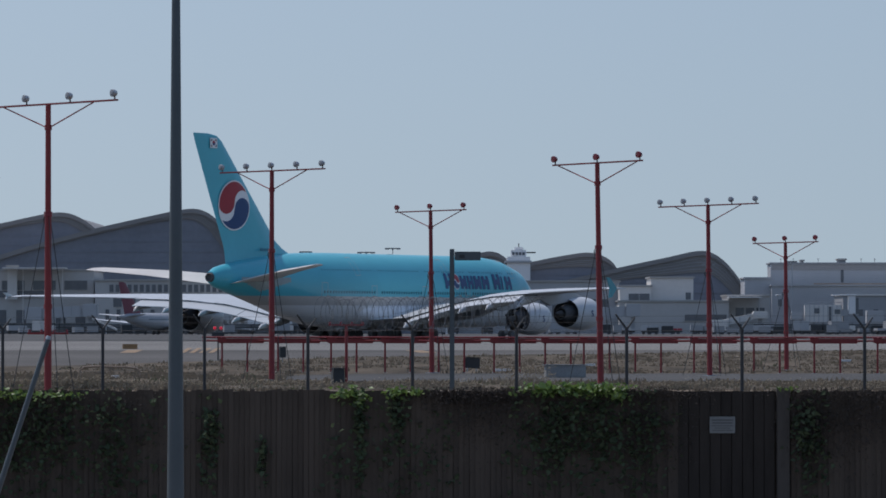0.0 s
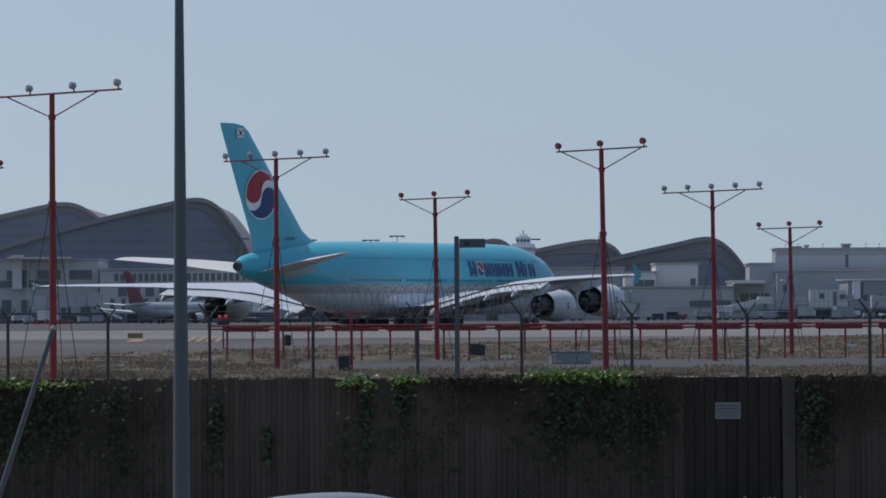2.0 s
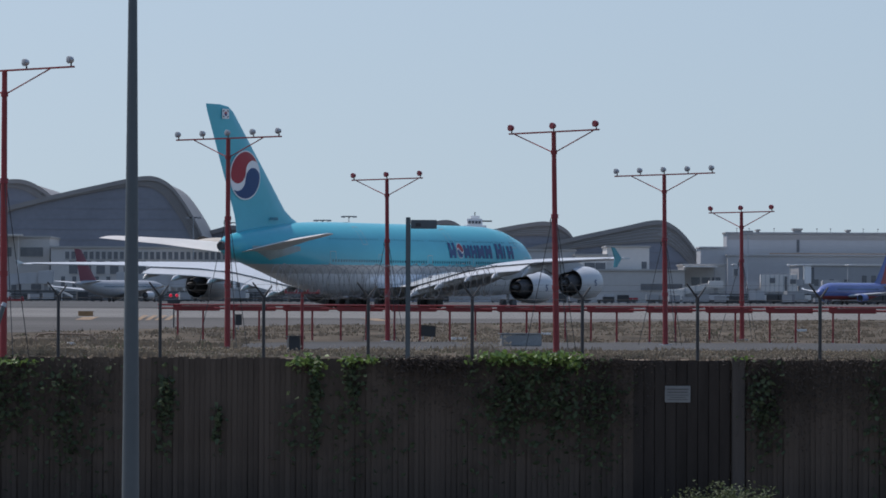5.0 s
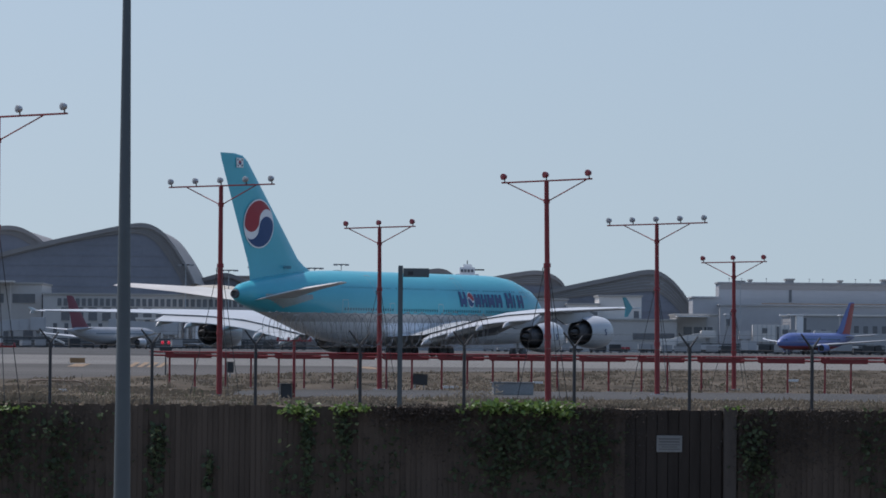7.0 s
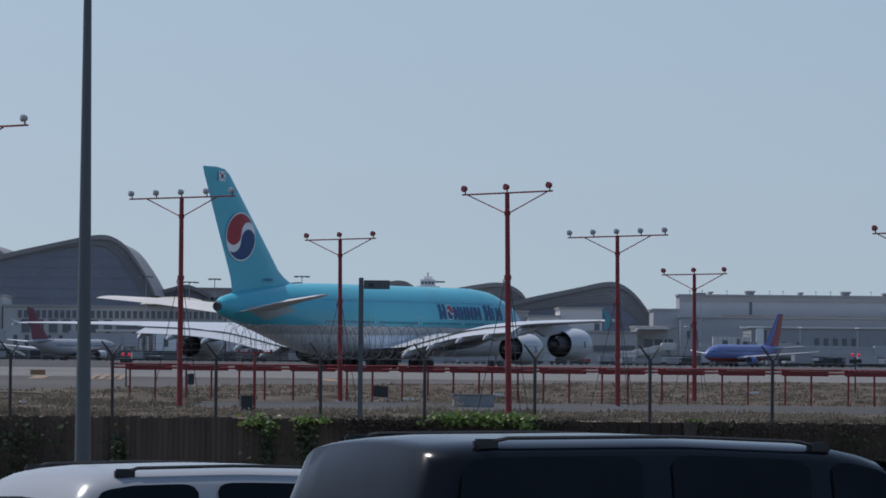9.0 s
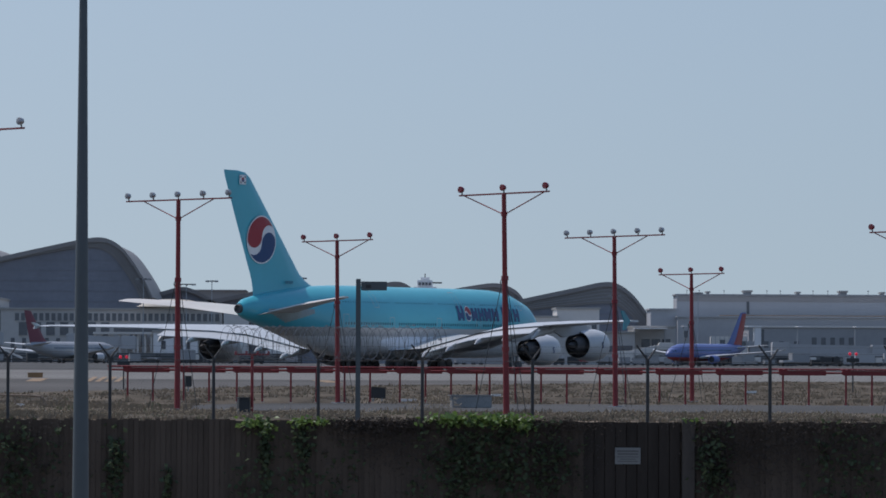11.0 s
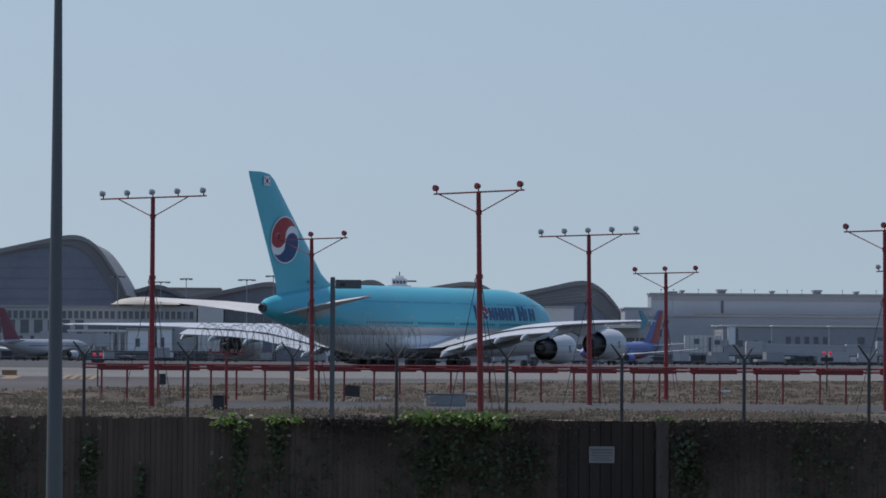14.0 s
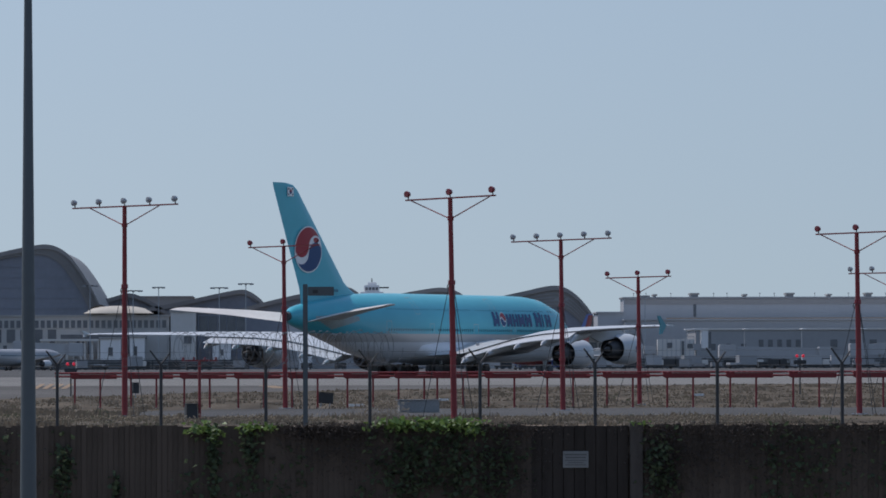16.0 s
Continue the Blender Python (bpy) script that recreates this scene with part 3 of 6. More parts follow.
def fence():
    f = thing("fence", "grey steel security fence with forked barbed arms", "fence")
    lo, hi = -3, 11
    pts = []
    for n in range(lo, hi + 1):
        d, px = fence_line(n)
        pts.append(Vector(((px - 784) / F_LEN * d, d, 0)))
    for p in pts:
        zb = ground_z(p.y)
        top = EYE + 2 / F_LEN * p.y
        bm = nb()
        tube(bm, (p.x, p.y, zb), (p.x, p.y, top), 0.033, n=10)
        post = part("post", bm, "dark", f, smooth=True)
        dirn = (pts[-1] - pts[0]).normalized()
        side = Vector((-dirn.y, dirn.x, 0))
        for s, tip in ((-1, (-0.22, 0.27)), (1, (0.16, 0.2))):
            bm = nb()
            tube(bm, (p.x, p.y, top - 0.02), (p.x + tip[0], p.y + 0.12 * s, top + tip[1]), 0.024, 0.016, 8)
            part("arm", bm, "dark", f, smooth=True)
    def strand(name, a, b, r, mk):
        bm = nb()
        tube(bm, a, b, r, n=4)
        part(name, bm, mk, f)
    for a, b in zip(pts, pts[1:]):
        za, zb = EYE, EYE
        strand("top_rail", (a.x, a.y, EYE - 0.03), (b.x, b.y, EYE - 0.03), 0.004, "wire")
        for off, hgt in ((-0.2, 0.25), (-0.11, 0.13)):
            strand("barbed_wire", (a.x + off, a.y, EYE + hgt), (b.x + off, b.y, EYE + hgt), 0.0022, "wire")
    # woven mesh, joined
    vs, fs = [], []
    for a, b in zip(pts, pts[1:]):
        span = (b - a).length
        u = (b - a) / span
        z0, z1 = ground_z(a.y), EYE - 0.03
        hgt = z1 - z0
        k = -hgt
        while k < span:
            for s0, s1, zz0, zz1 in ((k, k + hgt, z0, z1), (k, k + hgt, z1, z0)):
                c0, c1 = max(0.0, s0), min(span, s1)
                if c1 <= c0:
                    continue
                t0, t1 = (c0 - s0) / hgt, (c1 - s0) / hgt
                p = a + u * c0 + Vector((0, 0, zz0 + (zz1 - zz0) * t0))
                q = a + u * c1 + Vector((0, 0, zz0 + (zz1 - zz0) * t1))
                base, w = len(vs), 0.0006
                vs += [p + Vector((w, 0, 0)), p - Vector((w, 0, 0)), q - Vector((w, 0, 0)), q + Vector((w, 0, 0))]
                vs += [p + Vector((0, w, 0)), p - Vector((0, w, 0)), q - Vector((0, w, 0)), q + Vector((0, w, 0))]
                fs += [(base, base + 1, base + 2, base + 3), (base + 4, base + 5, base + 6, base + 7)]
            k += 0.09
    me = bpy.data.meshes.new("chain_link")
    me.from_pydata(vs, [], fs)
    me.materials.append(M["wire"])
    ob = new("chain_link", me)
    ob.parent = f
    tagged(ob, "fine woven wire mesh", kind="stuff")
    # razor coil over one stretch
    a, b = pts[3 - lo], pts[5 - lo]
    a, b = a + (b - a) * 0.06, b + (b - a) * 0.11
    axis = (b - a).normalized()
    across = Vector((-axis.y, axis.x, 0))
    for hand in (1, -1):
        turns, seg, r = (33, 20, 0.33) if hand > 0 else (17, 20, 0.31)
        n = turns * seg
        ring = []
        for k in range(n + 1):
            t = k / n
            c = a + (b - a) * t
            ang = hand * 6.28319 * turns * t + (0 if hand > 0 else 1.1)
            rr = r * (1 + 0.05 * math.sin(t * 31) + 0.04 * math.sin(t * 83))
            ring.append(c + axis * 0.03 * math.sin(t * 57) + across * rr * math.cos(ang) + Vector((0, 0, EYE + 0.31 + rr * math.sin(ang) + 0.015 * math.sin(t * 40))))
        bm = nb()
        for p, q in zip(ring, ring[1:]):
            tube(bm, p, q, 0.0045, n=4, cap=False)
        coil = part("razor_coil", bm, "coil", f, "coiled razor wire")
        if hand > 0:
            # pale boxes added to paint the sun's glint on top of each turn
            for k in range(turns):
                t = (k + 0.25) / turns
                p = a + (b - a) * t + Vector((0, 0, EYE + 0.31 + r * (1 + 0.05 * math.sin(t * 31) + 0.04 * math.sin(t * 83)) + 0.015 * math.sin(t * 40)))
                bm = nb()
                box(bm, p.x - 0.022, p.x + 0.022, p.y - 0.006, p.y + 0.006, p.z - 0.009, p.z + 0.009)
                part("glint_dot", bm, "lamp", coil)
    return f


fence()


# ---- street pole, leaning stay and sign post ----
def street_pole():
    d = 47.0
    s = F_LEN / d
    x = (311 - 784) / s
    root = thing("street_lamp_pole", "tall tapered blue-grey painted steel street pole", "street pole", pose(x, d, ground_z(d)))
    bm = nb()
    zs = [0.0, 1.5, 3.0, 5.0, 6.5, 8.0]
    loft(bm, [[Vector((r * math.cos(a), r * math.sin(a), z)) for a in [6.28319 * j / 24 for j in range(24)]] for z, r in [(z, 0.0945 - 0.0085 * z) for z in zs]])
    part("shaft", bm, "pole", root, smooth=True)
    bm = nb()
    box(bm, -0.18, 0.18, -0.18, 0.18, 0.0, 0.04, bevel=0.01)
    part("base_plate", bm, "steel", root)
    for a in (45, 135, 225, 315):
        bm = nb()
        tube(bm, (0.15 * math.cos(radians(a)), 0.15 * math.sin(radians(a)), 0.04), (0.15 * math.cos(radians(a)), 0.15 * math.sin(radians(a)), 0.1), 0.02, n=6)
        part("bolt", bm, "steel", root)
    bm = nb()
    box(bm, -0.06, 0.06, -0.125, -0.11, 0.5, 0.75, bevel=0.004)
    part("hand_cover", bm, "steel", root)
    return root


street_pole()


def leaning_stay():
    d = 66.0
    a, b = at(85, 601, d), at(-8, 884, d)
    low = b + (b - a) * (0.0)
    down = (a - b).normalized()
    foot = b - down * ((b.z + 2.0) / down.z)
    root = thing("leaning_stay", "slanting grey steel tube stay with a capped end", "stay", pose(*foot))
    bm = nb()
    tube(bm, (0, 0, 0), a - foot, 0.042, 0.034, 12)
    part("stay_tube", bm, "pole", root, smooth=True)
    bm = nb()
    tube(bm, (a - foot), (a - foot) + down * 0.05, 0.042, 0.03, 12)
    part("cap", bm, "steel", root, smooth=True)


leaning_stay()


def sign_post():
    d = 84.0
    s = F_LEN / d
    top = at(800, 441, d)
    root = thing("sign_post", "grey steel post with a small edge-on sign blade", "sign post", pose(top.x, d, ground_z(d)))
    h = top.z - ground_z(d)
    bm = nb()
    box(bm, -0.042, 0.042, -0.042, 0.042, 0, h, bevel=0.008)
    part("post", bm, "pole", root)
    bm = nb()
    box(bm, 0.046, 0.50, -0.03, 0.03, h - 0.20, h - 0.045, bevel=0.006)
    part("sign_blade", bm, "pole", root, "grey sign blade")
    bm = nb()
    box(bm, 0.13, 0.22, -0.036, -0.031, h - 0.16, h - 0.10)
    part("emblem", bm, "dark", root)


sign_post()


# ---- aircraft: x forward, y to port, z up, origin on the ground amidships ----
def interp(tab, s):
    for a, b in zip(tab, tab[1:]):
        if s <= b[0]:
            t = (s - a[0]) / (b[0] - a[0])
            t = max(0.0, min(1.0, t))
            return [p + (q - p) * t for p, q in zip(a[1:], b[1:])]
    return list(tab[-1][1:])


def hull_point(tab, x0, s, ang, grow=0.0):
    """ang: 0 at the starboard side, 90 at the crown."""
    zc, w, h = interp(tab, s)
    return Vector((x0 - s, -(w + grow) * math.cos(ang), zc + (h + grow) * math.sin(ang)))


def hull(tab, x0, split=None, n=48, step=1.2):
    bm = nb()
    s, rings = tab[0][0], []
    while s < tab[-1][0]:
        rings.append(s)
        s += step * (0.35 if s < 8 else 1.0)
    rings.append(tab[-1][0])
    loft(bm, [[hull_point(tab, x0, s, 6.28319 * k / n) for k in range(n)] for s in rings])
    if split is not None:
        for z in split:
            bmesh.ops.bisect_plane(bm, geom=bm.verts[:] + bm.edges[:] + bm.faces[:], plane_co=(0, 0, z), plane_no=(0, 0, 1))
        for f in bm.faces:
            zc = f.calc_center_median().z
            f.material_index = sum(zc < z for z in split)
    return bm


def patch(bm, tab, x0, s0, s1, z0, z1, grow=0.04, side=1, mi=0, cut=5):
    """A painted panel lying on the hull between two stations and heights."""
    rows = []
    for i in range(cut + 1):
        z = z0 + (z1 - z0) * i / cut
        row = []
        for s in (s0, s1):
            zc, w, h = interp(tab, s)
            k = max(-0.999, min(0.999, (z - zc) / h))
            c = math.sqrt(1 - k * k)
            row.append(bm.verts.new((x0 - s, -side * ((w * c) + grow), z + grow * k)))
        rows.append(row)
    for a, b in zip(rows, rows[1:]):
        bm.faces.new((a[0], a[1], b[1], b[0])).material_index = mi


FOIL = [(0.0, 0.0), (0.03, 0.032), (0.12, 0.055), (0.3, 0.065), (0.55, 0.05), (0.8, 0.022), (1.0, 0.003), (0.8, -0.008), (0.5, -0.028), (0.25, -0.045), (0.08, -0.035)]


def blade(stations, x0, up=False):
    """Wing or fin by stations (offset, leading s, trailing s, z, thickness factor, twist drop at the trailing edge)."""
    bm = nb()
    rings = []
    for off, le, te, z, th, drop in stations:
        c = te - le
        ring = []
        for u, t in FOIL:
            s = le + u * c
            if up:
                ring.append(Vector((x0 - s, t * c * th, off)))
            else:
                ring.append(Vector((x0 - s, off, z + t * c * th - drop * u * u)))
        rings.append(ring)
    return loft(bm, rings)


def revolve(bm, prof, c, n=28, mi=0, caps=True):
    loft(bm, [[Vector((c[0] - s, c[1] + r * math.cos(6.28319 * k / n), c[2] + r * math.sin(6.28319 * k / n))) for k in range(n)] for s, r in prof], caps=caps, mi=mi)


def engine(root, c, k, paint="white", mark=None):
    """c: centre of the intake lip; k: scale of a 3.8 m cowl."""
    bm = nb()
    revolve(bm, [(s * k, r * k) for s, r in ((0.35, 1.45), (0.05, 1.55), (0.0, 1.68), (0.25, 1.86), (1.2, 1.98), (2.4, 1.98), (3.7, 1.88), (4.95, 1.66), (4.95, 1.62), (3.0, 1.56))], c, caps=False)
    cowl = part("engine_cowl", bm, paint, root, smooth=True)
    bm = nb()
    revolve(bm, [(s * k, r * k) for s, r in ((4.85, 1.61), (3.2, 1.55), (3.2, 1.2))], c, caps=False)
    part("nozzle_lining", bm, "lining", cowl, smooth=True)
    bm = nb()
    revolve(bm, [(s * k, r * k) for s, r in ((3.05, 1.25), (4.6, 1.1), (6.2, 0.72), (6.2, 0.6), (5.4, 0.55))], c)
    part("engine_core", bm, "soot", cowl, smooth=True)
    bm = nb()
    revolve(bm, [(s * k, r * k) for s, r in ((5.5, 0.5), (6.6, 0.32), (7.3, 0.03))], c)
    part("exhaust_cone", bm, "soot", cowl, smooth=True)
    bm = nb()
    revolve(bm, [(s * k, r * k) for s, r in ((0.45, 1.44), (0.46, 0.4), (0.1, 0.05))], c)
    part("fan", bm, "dark", cowl, smooth=True)
    if mark:
        bm = nb()
        for u, w, a, b in ((-0.12, 0.3, 0.22, 0.36), (-0.2, 0.1, -0.02, 0.22), (-0.12, 0.28, -0.1, 0.04), (0.08, 0.1, -0.3, -0.06), (-0.16, 0.3, -0.38, -0.26)):
            box(bm, c[0] - (2.3 - u) * k, c[0] - (2.3 - u - w) * k, c[1] - 2.01 * k, c[1] - 1.93 * k, c[2] + a * k, c[2] + b * k)
        part("emblem", bm, mark, cowl)
    return cowl


def wheel_bogie(root, x, y, rows, r=0.7, gap=1.6, leg_top=3.5):
    bm = nb()
    tube(bm, (x, y, r), (x, y, leg_top), 0.22, n=12)
    leg = part("gear_leg", bm, "grey", root, smooth=True)
    for i in range(rows):
        for s in (-1, 1):
            bm = nb()
            cx = x + (i - (rows - 1) / 2) * gap
            cy = y + s * 0.68
            loft(bm, [[Vector((cx + q * math.cos(a), cy + w, r + q * math.sin(a))) for a in [6.28319 * j / 18 for j in range(18)]] for w, q in ((-0.25, r * 0.8), (-0.2, r * 0.96), (0.0, r), (0.2, r * 0.96), (0.25, r * 0.8))])
            part("tyre", bm, "tyre", leg, smooth=True)


A380 = [(2.0, 4.6, 0.05, 0.05), (2.3, 4.6, 1.2, 1.2), (3.0, 4.75, 1.95, 2.1), (4.0, 5.0, 2.5, 2.8), (5.7, 5.35, 3.05, 3.5), (9.3, 5.77, 3.45, 4.12), (12.8, 5.9, 3.56, 4.33),
        (16.5, 5.92, 3.57, 4.37), (46, 5.92, 3.57, 4.37), (50, 6.03, 3.48, 4.22), (55, 6.42, 3.05, 3.66), (60, 6.85, 2.4, 2.8), (64.5, 7.1, 1.7, 1.98), (67.5, 7.22, 1.15, 1.35), (69.0, 7.22, 0.86, 1.0), (69.35, 7.2, 0.56, 0.66)]


def superjumbo():
    x0 = 36.35
    p = thing("airliner", "four-engined double-deck turquoise and silver jet airliner taxiing", "airliner")
    part("fuselage", hull(A380, x0, (5.15, 4.1)), ["turq", "silver", "belly"], p, "turquoise upper hull over a pale belly", smooth=True)
    bm = nb()
    revolve(bm, [(69.0, 0.56), (69.6, 0.52), (69.68, 0.44), (69.4, 0.25)], (x0, 0, 7.2), n=20)
    part("exhaust_ring", bm, "soot", p, smooth=True)
    # belly fairing
    bm = nb()
    fair = [(19, 3.6, 0.4, 0.3), (22, 3.2, 3.4, 1.6), (27, 3.1, 3.95, 1.85), (38, 3.1, 3.95, 1.85), (43, 3.3, 3.2, 1.6), (47, 3.9, 0.6, 0.4)]
    loft(bm, [[hull_point(fair, x0, s, 6.28319 * k / 32) for k in range(32)] for s in (19, 20, 21, 22, 24, 27, 32, 38, 40, 42, 43, 45, 47)])
    part("belly_fairing", bm, "belly", p, smooth=True)
    # worn plates on the hull round the tailplane roots
    for side in (1, -1):
        bm = nb()
        for k in range(16):
            sa, sb = 57.5 + 0.5 * k, 58.0 + 0.5 * k
            low = 6.7 - 1.05 * (sa - 57.5) / 4.5 if sa < 62 else 5.65 + 1.3 * (sa - 62) / 3.5
            patch(bm, A380, x0, sa, sb, low, 7.25, 0.02, side, cut=4)
        part("stabiliser_plate", bm, "beige_worn", p, "worn beige plate at the tailplane root")
    # cockpit glass
    bm = nb()
    for side in (-1, 1):
        patch(bm, A380, x0, 2.5, 3.1, 5.75, 6.25, 0.02, side)
        patch(bm, A380, x0, 3.3, 4.1, 5.85, 6.4, 0.02, side)
    part("cockpit_window", bm, "pane", p)
    # window rows
    for z, ww, hh in ((5.5, 0.2, 0.3), (8.15, 0.10, 0.15)):
        for side in (1, -1):
            bm = nb()
            for k in range(84):
                s = 7.5 + 0.53 * k
                if k not in (7, 8, 24, 25, 43, 44, 62, 63):
                    patch(bm, A380, x0, s, s + ww, z, z + hh, 0.02, side, cut=1)
            row = part("cabin_glazing", bm, "pane", p)
            tagged(row, "row of small dark cabin windows", kind="stuff")
    for s, z in ((6.6, 4.3), (20.5, 4.3), (30, 4.3), (41, 4.3), (51, 4.6), (9.5, 7.6), (24.5, 7.6), (44, 7.6)):
        for side in (1, -1):
            bm = nb()
            for a, b, c, d in ((0, 1.1, 2.1, 2.15), (0, 1.1, 0, 0.05), (0, 0.05, 0.05, 2.1), (1.05, 1.1, 0.05, 2.1)):
                patch(bm, A380, x0, s + a, s + b, z + c, z + d, 0.022, side, cut=3)
            part("cabin_door", bm, "silver", p)
    # airline lettering as plain blocks, with a roundel
    s = 26.0
    for k, w in enumerate((1.8, 1.65, 1.65, 1.5, 1.85, 1.8, 0.75, 1.9, 0.95, 1.7)):
        if k == 6:
            s -= w
            continue
        bm = nb()
        if k == 1:
            # round emblem in place of a letter
            for mk, half in (("paint", None), ("crimson", 1), ("navy", -1)):
                bm = nb()
                cols = []
                for q in range(17):
                    u = (-1 + q / 8) * (1.0 if half is None else 0.9)
                    edge = math.sqrt(max(0.0, (1.0 if half is None else 0.82) - u * u))
                    wave = 0.28 * math.sin(-u * math.pi)
                    lo, hi = (-edge, edge) if half is None else (max(-edge, min(edge, wave + 0.1)), edge) if half > 0 else (-edge, max(-edge, min(edge, wave - 0.1)))
                    sc = s - w * 0.45 - 0.8 * u
                    zc, ww, hh = interp(A380, sc)
                    col = []
                    for r in range(5):
                        z = 7.1 + 0.95 * (lo + (hi - lo) * r / 4)
                        v = (z - zc) / hh
                        col.append(bm.verts.new((x0 - sc, -(ww * math.sqrt(1 - v * v) + (0.05 if half is None else 0.065)), z)))
                    cols.append(col)
                for a, b in zip(cols, cols[1:]):
                    for r in range(4):
                        bm.faces.new((a[r], b[r], b[r + 1], a[r + 1]))
                part("roundel", bm, mk, p)
        else:
            tall = 8.05 if k in (0, 7) else 7.8
            patch(bm, A380, x0, s, s - w * 0.34, 6.2, tall, 0.05)
            if w > 1:
                patch(bm, A380, x0, s - w * 0.34, s - w * 0.56, 6.75 if k % 2 else 6.5, 7.4 if k % 3 else 7.2, 0.05)
                patch(bm, A380, x0, s - w * 0.56, s - w * 0.86, 6.2, tall, 0.05)
            part("lettering_block", bm, "navy", p)
        s -= w
    # wings, tailplane, fin
    ws = [(2.2, 19.5, 41.6, 3.15, 1.0, 0.85), (4.2, 21.2, 41.9, 3.2, 1.0, 0.8), (8, 24.2, 42.0, 3.3, 0.95, 0.7), (10.5, 26.1, 42.1, 3.8, 0.9, 0.6), (13.5, 28.4, 42.3, 4.45, 0.85, 0.5),
          (16, 30.3, 42.7, 4.92, 0.82, 0.42), (20, 33.4, 43.7, 5.25, 0.8, 0.3), (28, 39.5, 46.8, 5.52, 0.75, 0.2), (36, 45.6, 50.4, 5.6, 0.7, 0.1), (39.6, 48.4, 51.9, 5.63, 0.6, 0.05)]
    for side in (1, -1):
        w = part("wing", blade([(side * -o, *r) for o, *r in ws], x0), "white", p, "pale swept wing", smooth=30)
        # flaps: pale trailing panels, set a little below the skin
        for i, (o0, o1) in enumerate(((8.8, 13.25), (13.35, 25.3))):
            bm = nb()
            rings = []
            for q in range(7):
                o = o0 + (o1 - o0) * q / 6
                le, te, z, th, drop = interp([(a, b, c, d, e, f) for a, b, c, d, e, f in ws], o)
                c = te - le
                a, b = te - 0.35, te + 1.9
                zt = z - drop - 0.04
                zb = zt - 0.78
                rings.append([Vector((x0 - a, -side * o, zt)), Vector((x0 - b, -side * o, zb)), Vector((x0 - b, -side * o, zb - 0.08)), Vector((x0 - a, -side * o, zt - 0.3))])
            loft(bm, rings)
            part("flap", bm, "white", w, "pale flap panel")
        bm = nb()
        rings = []
        for q in range(5):
            o = 26.2 + 12.0 * q / 4
            le, te, z, th, drop = interp(ws, o)
            c = te - le
            rings.append([Vector((x0 - te + 0.22 * c, -side * o, z - drop * 0.6 + 0.14)), Vector((x0 - te - 0.05, -side * o, z - drop + 0.08)), Vector((x0 - te - 0.05, -side * o, z - drop + 0.0)), Vector((x0 - te + 0.22 * c, -side * o, z - drop * 0.6 - 0.1))])
        loft(bm, rings)
        part("aileron", bm, "white", w)
        for o, ln in ((9.6, 3.4), (13.0, 3.4), (17.2, 3.2), (21.4, 3.0), (25.3, 2.6)):
            le, te, z, th, drop = interp(ws, o)
            bm = nb()
            zf = z - drop - 0.55
            back = 1.5 if o < 24 else 0.3
            ring = []
            for u, r, dz in ((-4.2, 0.05, 0.35), (-3.0, 0.36, 0.1), (-1.2, 0.5, -0.12), (0.2, 0.45, -0.3), (back + ln * 0.32, 0.3, -0.72), (back + ln * 0.52, 0.03, -1.05)):
                ring.append([Vector((x0 - te - u, -side * o + 0.75 * r * math.cos(6.28319 * q / 12), zf + dz + r * math.sin(6.28319 * q / 12))) for q in range(12)])
            loft(bm, ring)
            part("flap_fairing", bm, "white", w, smooth=True)
        bm = nb()
        le, te, z, th, drop = ws[-1][1:]
        vs = [(x0 - te + 1.2, z), (x0 - te + 0.1, z - 1.0), (x0 - te - 0.5, z - 1.05), (x0 - te - 0.3, z), (x0 - te - 1.0, z + 1.2), (x0 - te - 0.35, z + 1.2)]
        if side < 0:
            vs = [(x, z + (zz - z) * 0.35) for x, zz in vs]
        loft(bm, [[Vector((x, -side * (39.62 + k * 0.12), zz)) for x, zz in vs] for k in (0, 1)])
        part("wingtip_fence", bm, "teal" if side > 0 else "white", w, "small wingtip fence")
        for o, s, z, k in ((14.1, 22.8, 2.5, 0.98), (25.2, 31.3, 3.0, 0.98)):
            engine(p, (x0 - s, -side * o, z), k, "white", "navy" if side > 0 else None)
            le, te, zz, th, drop = interp(ws, o)
            bm = nb()
            loft(bm, [[Vector((x0 - s - a, -side * o + b, zq)) for a, b, zq in ring] for ring in (
                ((1.2, -0.02, z + 1.95), (1.2, 0.02, z + 1.95), (1.2, 0.02, z + 1.8), (1.2, -0.02, z + 1.8)),
                ((3.6, -0.25, zz + 0.1), (3.6, 0.25, zz + 0.1), (3.6, 0.25, z + 1.5), (3.6, -0.25, z + 1.5)),
                ((8.5, -0.2, zz), (8.5, 0.2, zz), (8.5, 0.2, z + 0.9), (8.5, -0.2, z + 0.9)),
                ((11.5, -0.05, zz - 0.1), (11.5, 0.05, zz - 0.1), (11.5, 0.05, zz - 0.6), (11.5, -0.05, zz - 0.6)))])
            part("pylon", bm, "grey", p, smooth=30)
        ts = [(1.2, 58.8, 67.4, 7.0, 0.85, 0.55), (2.4, 59.9, 67.8, 7.15, 0.85, 0.5), (8, 63.8, 69.8, 7.9, 0.75, 0.4), (13.8, 68.4, 72.0, 8.4, 0.6, 0.25), (14.4, 69.4, 72.2, 8.42, 0.5, 0.2)]
        part("tailplane", blade([(side * -o, *r) for o, *r in ts], x0), "beige", p, "pale tailplane", smooth=30)
        wheel_bogie(p, x0 - 35.0, -side * 6.2, 2, leg_top=4.0)
        wheel_bogie(p, x0 - 37.8, -side * 2.6, 3, leg_top=3.2)
    wheel_bogie(p, x0 - 6.0, 0, 1, 0.62, leg_top=3.0)
